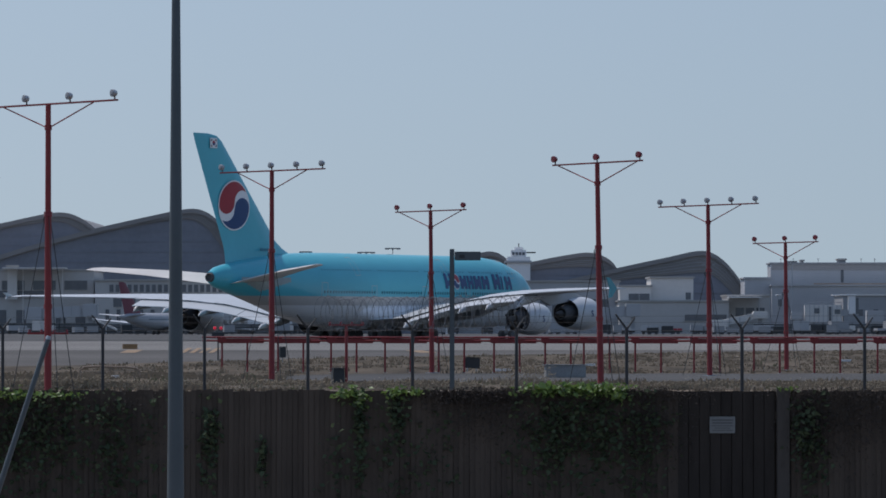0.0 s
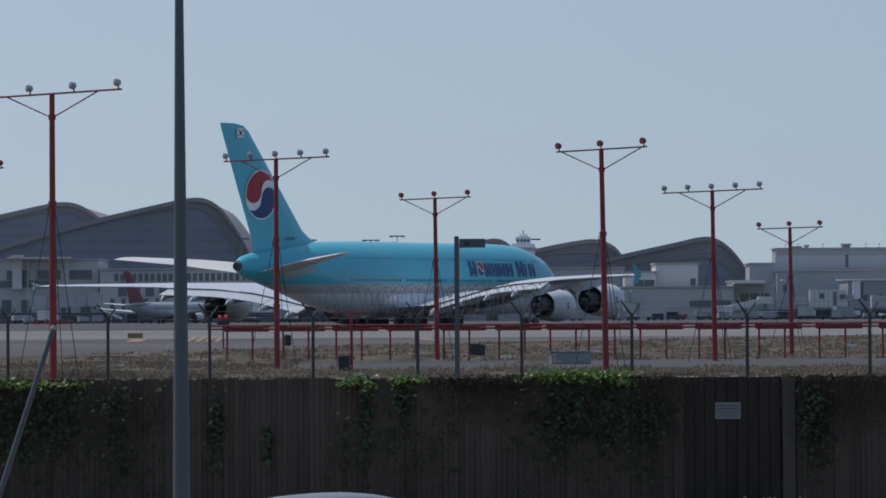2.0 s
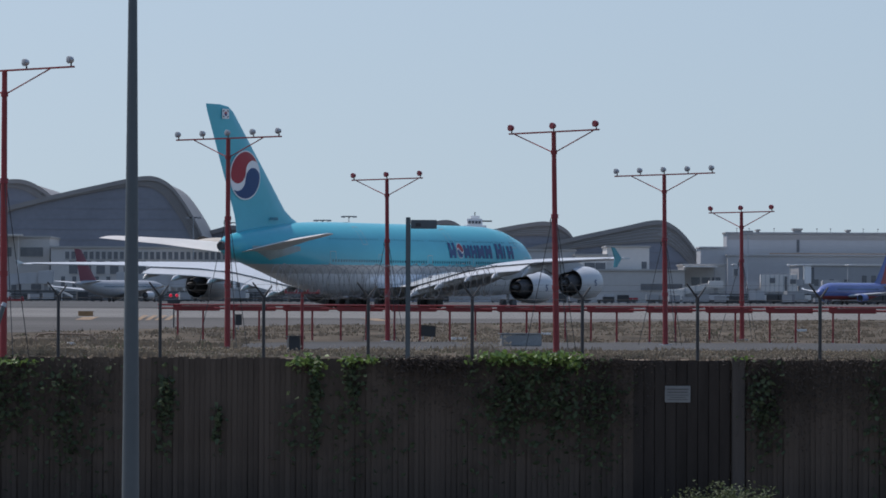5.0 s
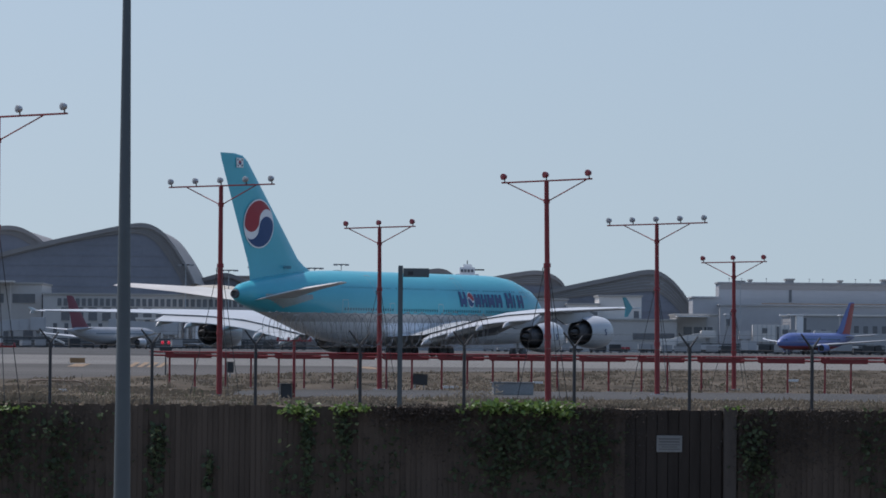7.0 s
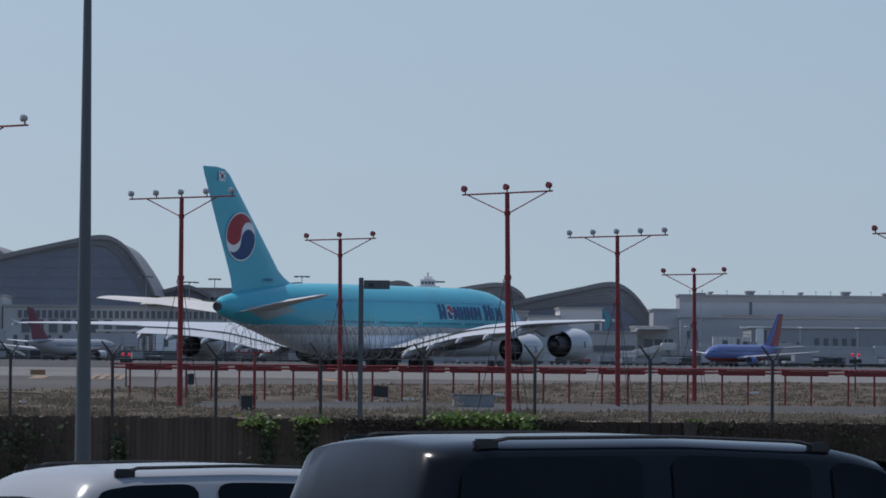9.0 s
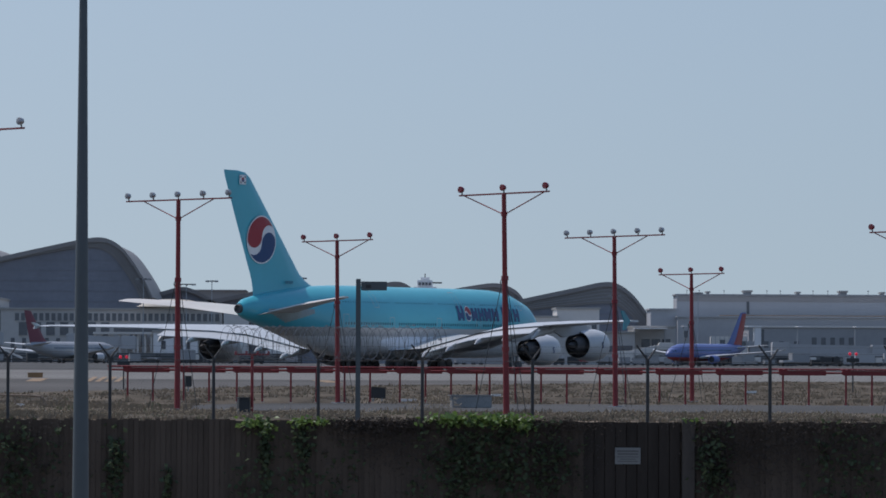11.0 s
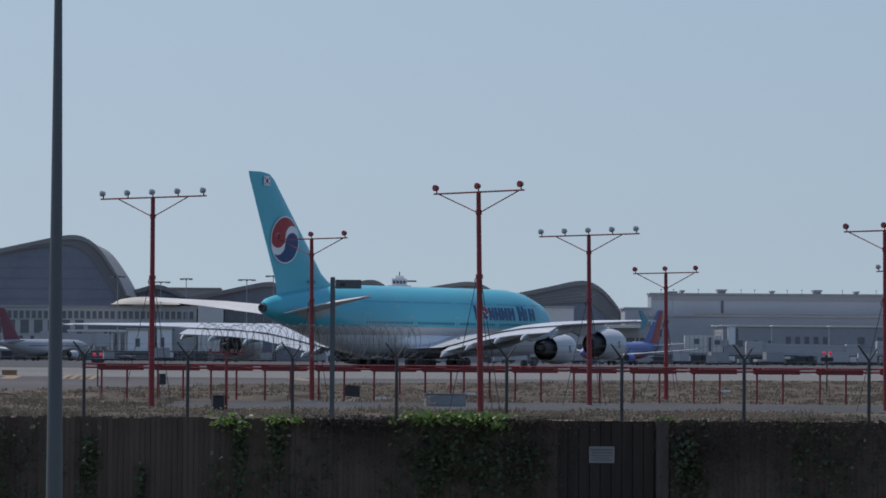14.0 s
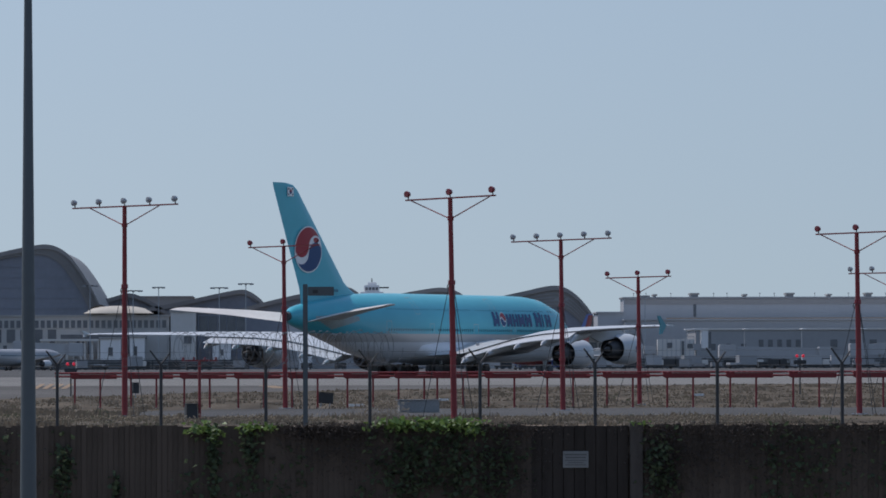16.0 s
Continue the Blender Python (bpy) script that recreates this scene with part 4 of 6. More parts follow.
    fs = [(8.0, 52.2, 66.3, 0, 0.6, 0), (9.7, 52.6, 66.5, 0, 0.6, 0), (10.15, 53.9, 66.6, 0, 0.62, 0), (10.7, 55.2, 66.75, 0, 0.66, 0), (11.5, 56.5, 67.1, 0, 0.7, 0), (16.5, 61.2, 69.45, 0, 0.75, 0),
          (22.6, 67.0, 72.25, 0, 0.7, 0), (23.2, 68.0, 72.45, 0, 0.6, 0), (23.42, 69.6, 72.5, 0, 0.3, 0)]
    fin = part("fin", blade(fs, x0, up=True), "turq", p, "turquoise tail fin", smooth=30)
    # emblem on the fin: plain discs standing just off both skins
    def fin_skin(x, z, off):
        le, te, _, th, _ = interp(fs, z)
        u = max(0.0, min(1.0, (x0 - x - le) / (te - le)))
        return -(interp(FOIL[:7], u)[0] * (te - le) * th + off)

    for side in (-1,):
        c = (x0 - 65.05, 0, 15.4)
        R = 2.85
        em = None
        for mk, lift, off in (("paint", None, 0.02), ("crimson", 0.13, 0.04), ("navy", -0.17, 0.04)):
            bm = nb()
            cols = []
            for k in range(65):
                lim = 0.999 if lift is None else 0.94
                u = -lim + 2 * lim * k / 64
                edge = math.sqrt(max(0.0, (1.0 if lift is None else 0.945) ** 2 - u * u))
                lo, hi = -edge, edge
                if lift is not None:
                    arc = -math.sqrt(max(0.0, 0.25 - (u + 0.5) ** 2)) if u < 0 else math.sqrt(max(0.0, 0.25 - (u - 0.5) ** 2))
                    wave = max(-edge, min(edge, 0.95 * arc + lift))
                    lo, hi = (wave, edge) if mk == "crimson" else (-edge, wave)
                col = []
                for q in range(7):
                    z = c[2] + R * (lo + (hi - lo) * q / 6)
                    col.append(bm.verts.new((c[0] + R * u, fin_skin(c[0] + R * u, z, off), z)))
                cols.append(col)
            for a, b in zip(cols, cols[1:]):
                for q in range(6):
                    bm.faces.new((a[q], b[q], b[q + 1], a[q + 1]))
            if em is None:
                em = part("fin_emblem", bm, mk, p, "round red white and blue emblem")
            else:
                part("emblem_wave", bm, mk, em)
        fx, fz = x0 - 68.9, 22.35
        fy = fin_skin(fx, fz, 0.0)
        bm = nb()
        box(bm, fx - 0.68, fx + 0.68, fy - 0.02, fy + 0.02, fz - 0.56, fz + 0.56)
        flag = part("flag", bm, "paint", p)
        for mk, a0 in (("crimson", 0.0), ("navy", math.pi)):
            bm = nb()
            arc = [(fx + 0.27 * math.cos(a0 + math.pi * k / 10), fz + 0.27 * math.sin(a0 + math.pi * k / 10)) for k in range(11)]
            loft(bm, [[Vector((x, y, z)) for x, z in arc] for y in (fy - 0.03, fy - 0.0205)])
            part("flag_disc", bm, mk, flag)
        for dx in (-1, 1):
            for dz in (-1, 1):
                bm = nb()
                box(bm, -0.13, 0.13, -0.03, -0.0205, -0.08, 0.08, m=pose(fx + dx * 0.43, fy, fz + dz * 0.33, 0, dx * dz * 35, 0))
                part("flag_bar", bm, "ink", flag)
        bm = nb()
        fy = fin_skin(x0 - 59.4, 10.45, 0.02)
        for k in range(5):
            box(bm, x0 - 60.2 + 0.34 * k, x0 - 59.98 + 0.34 * k, fy - 0.02, fy + 0.02, 10.3, 10.62)
        part("marking_bar", bm, "mark", p)
    return p


B737 = [(0, 2.6, 0.05, 0.05), (0.5, 2.65, 0.6, 0.6), (1.5, 2.75, 1.15, 1.15), (3, 2.95, 1.6, 1.65), (5, 3.1, 1.85, 1.95), (7, 3.15, 1.88, 2.0), (22, 3.15, 1.88, 2.0), (26, 3.5, 1.55, 1.65), (30, 4.0, 0.9, 1.05), (33, 4.3, 0.25, 0.3)]


def twinjet(label, hullmats, finmat, wingmat="grey", group=""):
    x0 = 16.8
    p = thing("airliner", label, "airliner", group=group)
    part("fuselage", hull(B737, x0, (2.05, 1.7), n=28), hullmats, p, smooth=True)
    bm = nb()
    for side in (1, -1):
        patch(bm, B737, x0, 1.3, 2.2, 3.35, 3.75, 0.02, side)
    part("cockpit_window", bm, "pane", p)
    for side in (1, -1):
        bm = nb()
        for k in range(36):
            patch(bm, B737, x0, 6 + 0.52 * k, 6.28 + 0.52 * k, 3.45, 3.8, 0.02, side, cut=1)
        tagged(part("cabin_glazing", bm, "pane", p), "row of small dark cabin windows", kind="stuff")
        ws = [(1.4, 11.0, 18.5, 2.0, 1, 0.2), (5.5, 14.0, 18.6, 2.5, 1, 0.1), (16.6, 20.2, 22.0, 3.55, 0.9, 0), (17.5, 20.9, 22.3, 3.7, 0.8, 0), (17.8, 21.5, 22.4, 3.95, 0.6, 0)]
        part("wing", blade([(side * -o, *r) for o, *r in ws], x0), wingmat, p, smooth=30)
        engine(p, (x0 - 11.0, -side * 4.9, 1.55), 0.5, "blue" if finmat == "orange" else wingmat)
        ts = [(0.5, 27.5, 31.3, 4.3, 1, 0), (7.0, 31.4, 33.0, 4.9, 0.9, 0)]
        part("tailplane", blade([(side * -o, *r) for o, *r in ts], x0), wingmat, p, smooth=30)
        wheel_bogie(p, x0 - 16.8, -side * 2.9, 1, 0.55, leg_top=1.9)
    wheel_bogie(p, x0 - 3.8, 0, 1, 0.35, leg_top=1.6)
    fs = [(4.4, 24.5, 31.2, 0, 0.7, 0), (6.2, 26.5, 31.7, 0, 0.7, 0), (12.3, 31.0, 33.4, 0, 0.6, 0), (12.5, 31.9, 33.4, 0, 0.4, 0)]
    part("fin", blade(fs, x0, up=True), "blue" if finmat == "orange" else finmat, p, smooth=30)
    if finmat == "orange":
        fr = [(4.5, 27.2, 31.4, 0, 1.9, 0), (6.2, 28.6, 31.9, 0, 1.9, 0), (12.2, 31.7, 33.55, 0, 1.8, 0)]
        part("rudder", blade(fr, x0, up=True), "orange", p, "orange-red rear part of the fin", smooth=30)
    return p


jumbo = superjumbo()
jumbo.scale = (1.0, 1.0, 0.957)
taxier = twinjet("blue and orange-red twin-engined airliner taxiing with its red tail high", ["blue", "orange", "orange"], "orange", "white")
# haze painted in: white hull coloured grey, tail red made duller
parked = twinjet("twin-engined airliner with a maroon tail parked at the gates, greyed for haze", ["grey", "grey", "grey"], "maroon", "white")
PD = 1150.0
parked.matrix_basis = pose((292 - 784) / F_LEN * PD, PD, 0, 0, 0, 52)


# ---- terminal: curved roofs over glass halls ----
def wave_hall(prof, d, depth, label, rows=5):
    """prof: bearing, height and band width of the roof's crest line, from left to right."""
    root = thing("terminal_hall", label, "terminal hall")
    k = d / F_LEN
    # round the crest line off
    fine = []
    for i in range(len(prof) - 1):
        p0, p1, p2, p3 = prof[max(0, i - 1)], prof[i], prof[i + 1], prof[min(len(prof) - 1, i + 2)]
        for j in range(4):
            t = j / 4
            fine.append([0.5 * (2 * b + (c - a) * t + (2 * a - 5 * b + 4 * c - e) * t * t + (3 * b - a - 3 * c + e) * t ** 3) for a, b, c, e in zip(p0, p1, p2, p3)])
    fine.append(list(prof[-1]))
    line = [at(px, py, d) for px, py, _ in fine]
    inner = []
    for i, p in enumerate(line):
        a, b = line[max(0, i - 1)], line[min(len(line) - 1, i + 1)]
        t = (b - a).normalized()
        n = Vector((t.z, 0, -t.x))
        q = p + n * fine[i][2] * k * 0.75
        q.z = max(0.2, q.z)
        inner.append(q)
    bm = nb()
    loft(bm, [[Vector((p.x, y, p.z)) for p in line] + [Vector((p.x, y, p.z)) for p in reversed(inner)] for y in (d - 10, d + depth)])
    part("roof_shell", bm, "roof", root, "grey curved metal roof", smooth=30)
    bm = nb()
    loft(bm, [[Vector((p.x, d - 11, p.z + 0.5)), Vector((p.x, d - 10.1, p.z + 0.5)), Vector((p.x, d - 10.1, p.z - 0.9)), Vector((p.x, d - 11, p.z - 0.9))] for p in line])
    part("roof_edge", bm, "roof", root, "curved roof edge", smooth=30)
    # standing seams that run along the shell's front
    for u in (0.16, 0.33, 0.5, 0.67, 0.84):
        bm = nb()
        seam = [p.lerp(q, u) for p, q in zip(line, inner)]
        loft(bm, [[Vector((p.x, d - 10.35, p.z + 0.09)), Vector((p.x, d - 10.004, p.z + 0.09)), Vector((p.x, d - 10.004, p.z - 0.09)), Vector((p.x, d - 10.35, p.z - 0.09))] for p in seam])
        part("roof_seam", bm, "wall_dark", root)
    bm = nb()
    vs = [bm.verts.new((p.x, d - 9.4, p.z + 0.4)) for p in inner]
    bs = [bm.verts.new((p.x, d - 9.4, 0.0)) for p in inner]
    us = [bm.verts.new((p.x, d - 8.8, p.z + 0.4)) for p in inner]
    ws = [bm.verts.new((p.x, d - 8.8, 0.0)) for p in inner]
    for i in range(len(line) - 1):
        bm.faces.new((vs[i], vs[i + 1], bs[i + 1], bs[i]))
        bm.faces.new((us[i + 1], us[i], ws[i], ws[i + 1]))
    part("glass_wall", bm, "curtain", root, "dark tinted glass front")
    for i in range(rows * 2):
        z = 6 + 3.2 * i
        xs = [p.x for p in inner if p.z - 1 > z]
        if len(xs) > 1:
            bm = nb()
            box(bm, min(xs), max(xs), d - 9.55, d - 9.41, z, z + 0.3)
            part("mullion", bm, "curtain", root)
    return root


TD = 1500.0
HALL = "great curved-roof terminal hall in grey metal and dark glass"
wave_hall([(-420, 480, 8), (-250, 452, 8), (-120, 426, 9), (0, 401, 10), (60, 388, 13), (98, 381, 16), (126, 382, 20), (150, 392, 22), (172, 408, 20), (193, 432, 20), (207, 458, 20)], TD + 70, 120, HALL)
wave_hall([(-60, 476, 6), (0, 457, 8), (80, 433, 9), (180, 407, 10), (260, 389, 12), (312, 378, 16), (344, 374, 22), (366, 379, 26), (386, 393, 27), (406, 419, 27), (424, 448, 26), (438, 476, 26)], TD, 100, HALL)
wave_hall([(370, 492, 5), (420, 478, 5), (460, 467, 6), (490, 460, 7), (514, 466, 8), (540, 480, 9), (562, 496, 9)], TD + 90, 60, "low curved terminal roof in dark grey metal", 2)
wave_hall([(520, 486, 4), (580, 475, 5), (640, 462, 6), (684, 454, 8), (702, 457, 10), (722, 471, 10), (738, 492, 9)], TD + 90, 80, "low curved terminal roof in dark grey metal", 2)
wave_hall([(684, 488, 4), (720, 478, 5), (780, 464, 6), (840, 453, 7), (866, 449, 9), (885, 454, 10), (903, 470, 10), (915, 492, 9)], TD + 60, 80, "low curved terminal roof in dark grey metal", 2)
wave_hall([(820, 492, 8), (900, 476, 12), (960, 463, 18), (1010, 454, 26), (1040, 451, 30), (1063, 456, 28), (1083, 469, 24), (1097, 492, 20)], TD + 70, 100, HALL, 3)
wave_hall([(900, 526, 8), (950, 511, 12), (1020, 495, 18), (1100, 476, 26), (1180, 459, 38), (1226, 449, 46), (1252, 450, 46), (1276, 464, 40), (1297, 487, 34), (1312, 511, 28), (1320, 534, 22)], TD, 100, HALL, 4)


def block(name, px0, px1, py, d, depth, material, label, windows=(), eave=None, base=0.0, category="building"):
    a, b = at(px0, py, d), at(px1, py, d)
    root = thing(name, label, category)
    bm = nb()
    box(bm, a.x, b.x, d, d + depth, base, a.z)
    part("wall", bm, material, root)
    bm = nb()
    box(bm, a.x - 0.4, b.x + 0.4, d - 0.5, d + depth + 0.4, a.z, a.z + 0.55, bevel=0.1)
    part("parapet", bm, eave or "fascia", root)
    for wx0, wx1, wy0, wy1, n, fill in windows:
        for k in range(n):
            u0 = wx0 + (wx1 - wx0) * (k + (1 - fill) / 2) / n
            u1 = wx0 + (wx1 - wx0) * (k + (1 + fill) / 2) / n
            p, q = at(u0, wy0, d), at(u1, wy1, d)
            bm = nb()
            box(bm, p.x, q.x, d - 0.10, d + 0.3, q.z, p.z)
            pane = part("window", bm, "window", root)
            bm = nb()
            box(bm, p.x, q.x, d - 0.3, d - 0.004, q.z - 0.14, q.z - 0.002)
            part("sill", bm, "fascia", pane)
    return root


# left gate buildings
block("concourse", -420, 166, 480, 1400, 40, "wall_mid", "grey flat-roofed gate building under the great roofs", [(-60, 162, 497, 513, 4, 0.72), (-70, 78, 515, 527, 1, 1.0), (-400, 160, 549, 572, 16, 0.5)])
block("roof_room", 13, 30, 473, 1397, 2, "wall_pale", "small pale plant room on the concourse roof", base=10)
# the long pane paints soffit shade, the row of seven dark open bays
block("concourse", 168, 560, 498, 1392, 40, "wall_mid", "long glazed gate gallery in grey panels", [(192, 556, 504, 517, 34, 0.66), (196, 365, 520, 543, 7, 0.62), (368, 520, 529, 537, 1, 1.0), (180, 340, 548, 568, 8, 0.34), (343, 354, 546, 564, 1, 1.0), (373, 389, 546, 564, 1, 1.0), (394, 424, 541, 563, 3, 0.5), (486, 500, 547, 563, 1, 0.8), (438, 476, 548, 566, 3, 0.3)])
block("gate_building", 562, 607, 490, 1390, 30, "wall_pale", "pale stucco gate building", [(585, 600, 528, 545, 1, 0.9)])
block("gate_building", 609, 760, 492, 1394, 30, "curtain", "dark glazed gate building", [(612, 694, 497, 524, 5, 0.9), (620, 750, 530, 542, 6, 0.7)])
block("gate_annexe", 438, 474, 537, 1384, 7, "paint", "low white service bay in front of the gate gallery", [(452, 460, 552, 566, 1, 1.0)])
block("gate_annexe", 490, 516, 535, 1384, 7, "paint", "low white service bay in front of the gate gallery", [(496, 503, 550, 566, 1, 1.0)])
block("gate_annexe", 636, 668, 545, 1385, 7, "paint", "low white service bay beside the dark gate building", [(650, 655, 556, 566, 1, 1.0)])
block("gate_annexe", 786, 812, 546, 1385, 7, "paint", "low white service bay by the grey gate building", [(795, 800, 556, 566, 1, 1.0)])
block("gate_building", 762, 1096, 500, 1394, 30, "wall", "grey gate building behind the taxiway", [(780, 1080, 530, 560, 14, 0.6)])
block("roof_terrace", 505, 600, 464, TD + 200, 30, "band", "far brownish roof terrace between curved roofs", eave="band")
piers = thing("pier_row", "row of pale concrete piers carrying a slab before the gallery", "colonnade")
bm = nb()
box(bm, at(332, 0, 1386).x, at(438, 0, 1386).x, 1384, 1388, at(0, 541, 1386).z, at(0, 537, 1386).z, bevel=0.1)
part("slab", bm, "wall_pale", piers)
for u in (335, 347, 360, 366, 379, 392, 404, 411, 424, 435):
    bm = nb()
    box(bm, at(u - 1.8, 0, 1386).x, at(u + 1.8, 0, 1386).x, 1385, 1387, 0, at(0, 541, 1386).z, bevel=0.08)
    part("pier", bm, "wall_pale", piers)
bm = nb()
box(bm, at(6, 474, 1396).x, at(118, 474, 1396).x, 1392, 1399, at(0, 476.5, 1396).z, at(0, 474, 1396).z, bevel=0.08)
box(bm, at(40, 474, 1396).x, at(41, 474, 1396).x, 1396, 1397, 0, at(0, 476.4, 1396).z)
box(bm, at(110, 474, 1396).x, at(111, 474, 1396).x, 1396, 1397, 0, at(0, 476.4, 1396).z)
solid("roof_canopy", bm, "wall_pale", "thin pale canopy over the gate building roof", "canopy")
# middle stepped blocks
block("gatehouse", 1096, 1290, 535, 1370, 40, "wall_mid", "low grey terminal block with a dark slit", [(1212, 1286, 557, 568, 1, 1.0)])
block("gatehouse", 1097, 1152, 508, 1378, 30, "wall_pale", "stepped pale terminal block", [(1112, 1150, 520, 532, 2, 0.94)])
block("gatehouse", 1152, 1227, 493, 1380, 30, "wall_pale", "tall pale stucco terminal block", [(1213, 1223, 518, 530, 1, 0.9)])
block("gatehouse", 1288, 1362, 525, 1376, 30, "wall_mid", "low grey link building", [(1300, 1355, 545, 560, 3, 0.8)])
block("gatehouse", 1318, 1365, 494, 1445, 20, "panel", "grey rear link building", [], eave="wall")
# right concourse: tall rear block and a low front wing
block("concourse", 1364, 2400, 468, 1470, 15, "panel", "long tall grey concourse with roof plant", [(1488, 1493, 471, 500, 1, 1.0)], eave="wall_dark")
bm = nb()
pipe_z = at(0, 507, 1440).z + 0.55
box(bm, at(1440, 505, 1450).x, at(2300, 505, 1450).x, 1449.6, 1450.2, pipe_z, pipe_z + 0.42)
solid("pipe_run", bm, "rust", "rusty orange pipe run along the concourse roof", "pipe")
block("concourse", 1366, 2400, 507, 1440, 25, "wall", "long middle storey of the concourse in plain grey", [(1376, 1384, 530, 542, 1, 0.9), (1440, 1452, 545, 560, 1, 0.9)], eave="wall")
block("concourse", 1492, 2400, 524, 1400, 30, "wall_dark", "long low dark concourse wing with a pale eave", [(1600, 1682, 541, 554, 5, 0.5), (1510, 1590, 548, 560, 3, 0.3), (1720, 2000, 541, 554, 8, 0.35)], eave="wall_pale")
def slim_canopy(u0, u1, v, name, label, category, columns):
    can = thing(name, label, category)
    bm = nb()
    box(bm, at(u0, v, 1372).x, at(u1, v, 1372).x, 1366, 1376, at(0, v + 1.6, 1372).z, at(0, v, 1372).z, bevel=0.08)
    part("slab", bm, "paint", can)
    for u in columns:
        bm = nb()
        tube(bm, (at(u, v, 1372).x, 1374, 0), (at(u, v, 1372).x, 1374, at(0, v + 1.7, 1372).z), 0.15, n=6)
        part("column", bm, "wall", can)


slim_canopy(1288, 1346, 526, "canopy", "thin white canopy edge catching the sun", "canopy", (1290, 1344))
# bright glints along the eave, added as white boxes on made-up columns
for u in (1377, 1477, 1580, 1682, 1789):
    slim_canopy(u - 3.5, u + 3.5, 521.5, "glint_box", "small white box on a slim column, added for a bright glint", "lamp", (u,))
# warm band under the concourse roof
bm = nb()
band_z = at(0, 478, 1470).z
box(bm, at(1366, 478, 1470).x, at(2398, 478, 1470).x, 1469.8, 1469.996, band_z, at(0, 469, 1470).z)
solid("wall_band", bm, "band", "brown-grey cladding band under the concourse roof", "cladding", kind="structure")


def dome():
    d = 1380.0
    a, b, t = at(405, 491, d), at(528, 491, d), at(466, 477, d)
    foot = at(0, 498, 1392).z + 0.55
    bm = nb()
    rings = []
    for i in range(9):
        u = -1 + 2 * i / 8
        h = (t.z - a.z) * math.sqrt(max(0.0, 1 - u * u)) + 0.05
        x = (a.x + b.x) / 2 + u * (b.x - a.x) / 2
        rings.append([Vector((x, d + 20 + 11 * math.cos(q), a.z + h * math.sin(q))) for q in [math.pi * j / 10 for j in range(11)]])
    loft(bm, rings)
    tube(bm, ((a.x + b.x) / 2, d + 20, foot), ((a.x + b.x) / 2, d + 20, a.z + 1.0), 9.0, n=24)
    solid("canopy_dome", bm, "cream", "shallow cream canopy dome over the gates", "canopy", smooth=40)


dome()


def light_mast(px, py, d, width=18):
    c = at(px, py, d)
    root = thing("apron_light_mast", "tall apron floodlight mast with a lamp ring", "light mast", pose(c.x, d, 0), group="apron masts")
    bm = nb()
    tube(bm, (0, 0, 0), (0, 0, c.z), 0.16, 0.1, 8)
    part("pole", bm, "steel", root, smooth=True)
    r = width * d / F_LEN / 2
    bm = nb()
    tube(bm, (0, 0, c.z - 0.12), (0, 0, c.z + 0.12), r * 0.85, r * 0.9, 14)
    part("ring", bm, "dark", root)
    for k in range(8):
        a = 6.28319 * k / 8
        bm = nb()
        box(bm, r * math.cos(a) - 0.3, r * math.cos(a) + 0.3, r * math.sin(a) - 0.3, r * math.sin(a) + 0.3, c.z - 0.3, c.z + 0.14, bevel=0.05)
        part("floodlight", bm, "wall_dark", root)


for px, py, w in ((541, 446, 19), (648, 447, 28), (695, 440, 24), (420, 443, 24), (496, 452, 30), (1254, 468, 20), (1402, 463, 14)):
    light_mast(px, py, 1330.0, w)


def tower():
    d = 1450.0
    root = thing("ramp_tower", "pale ramp control tower with an aerial and platform", "tower")
    for nm, x0, x1, py, base_py, dep, mk in (("base", 897, 938, 455, 600, 10, "paint"), ("gallery", 893, 941, 462, 466, 12, "wall"), ("cab", 904, 931, 443, 455, 7, "paint"), ("upper_deck", 910, 926, 438, 443, 4, "paint")):
        a, b = at(x0, py, d), at(x1, base_py, d)
        bm = nb()
        box(bm, a.x, b.x, d - dep / 2, d + dep / 2, max(0, b.z), a.z, bevel=0.15)
        part(nm, bm, mk, root)
    for k in range(4):
        a, b = at(906 + 6 * k, 447, d), at(910.5 + 6 * k, 452, d)
        bm = nb()
        box(bm, a.x, b.x, d - 3.7, d - 3.45, b.z, a.z)
        part("window", bm, "window", root)
    a = at(918, 438, d)
    bm = nb()
    tube(bm, (a.x, d, a.z), (a.x, d, a.z + 1.2), 0.15, n=6)
    part("aerial", bm, "dark", root)
    a, b = at(925, 447, d), at(948, 446, d)
    bm = nb()
    box(bm, a.x, b.x, d - 1, d + 1, a.z - 0.25, a.z + 0.15)
    part("platform", bm, "dark", root)


tower()
for px, w, h in ((1490, 26, 5), (1660, 24, 5), (1580, 8, 3), (1730, 9, 3), (1800, 20, 5), (1420, 7, 3)):
    block("roof_plant", px - w / 4, px + w / 4, 466 - h, 1474, 6, "wall_dark", "dark rooftop plant unit", base=at(0, 468, 1470).z + 0.5, category="roof plant")


def roof_light(px):
    base = at(px, 468, 1474)
    root = thing("roof_light", "small lamp post on the concourse roof", "lamp post", pose(base.x, 1474, at(0, 468, 1470).z + 0.55), group="roof lights")
    bm = nb()
    tube(bm, (0, 0, 0), (0, 0, 1.0), 0.06, n=6)
    part("post", bm, "dark", root)
    bm = nb()
    box(bm, -0.25, 0.25, -0.2, 0.2, 1.0, 1.25, bevel=0.05)
    part("head", bm, "wall_dark", root)


for px in (1382, 1404, 1448, 1524, 1548, 1606, 1632, 1704, 1764, 1830, 1880):
    roof_light(px)


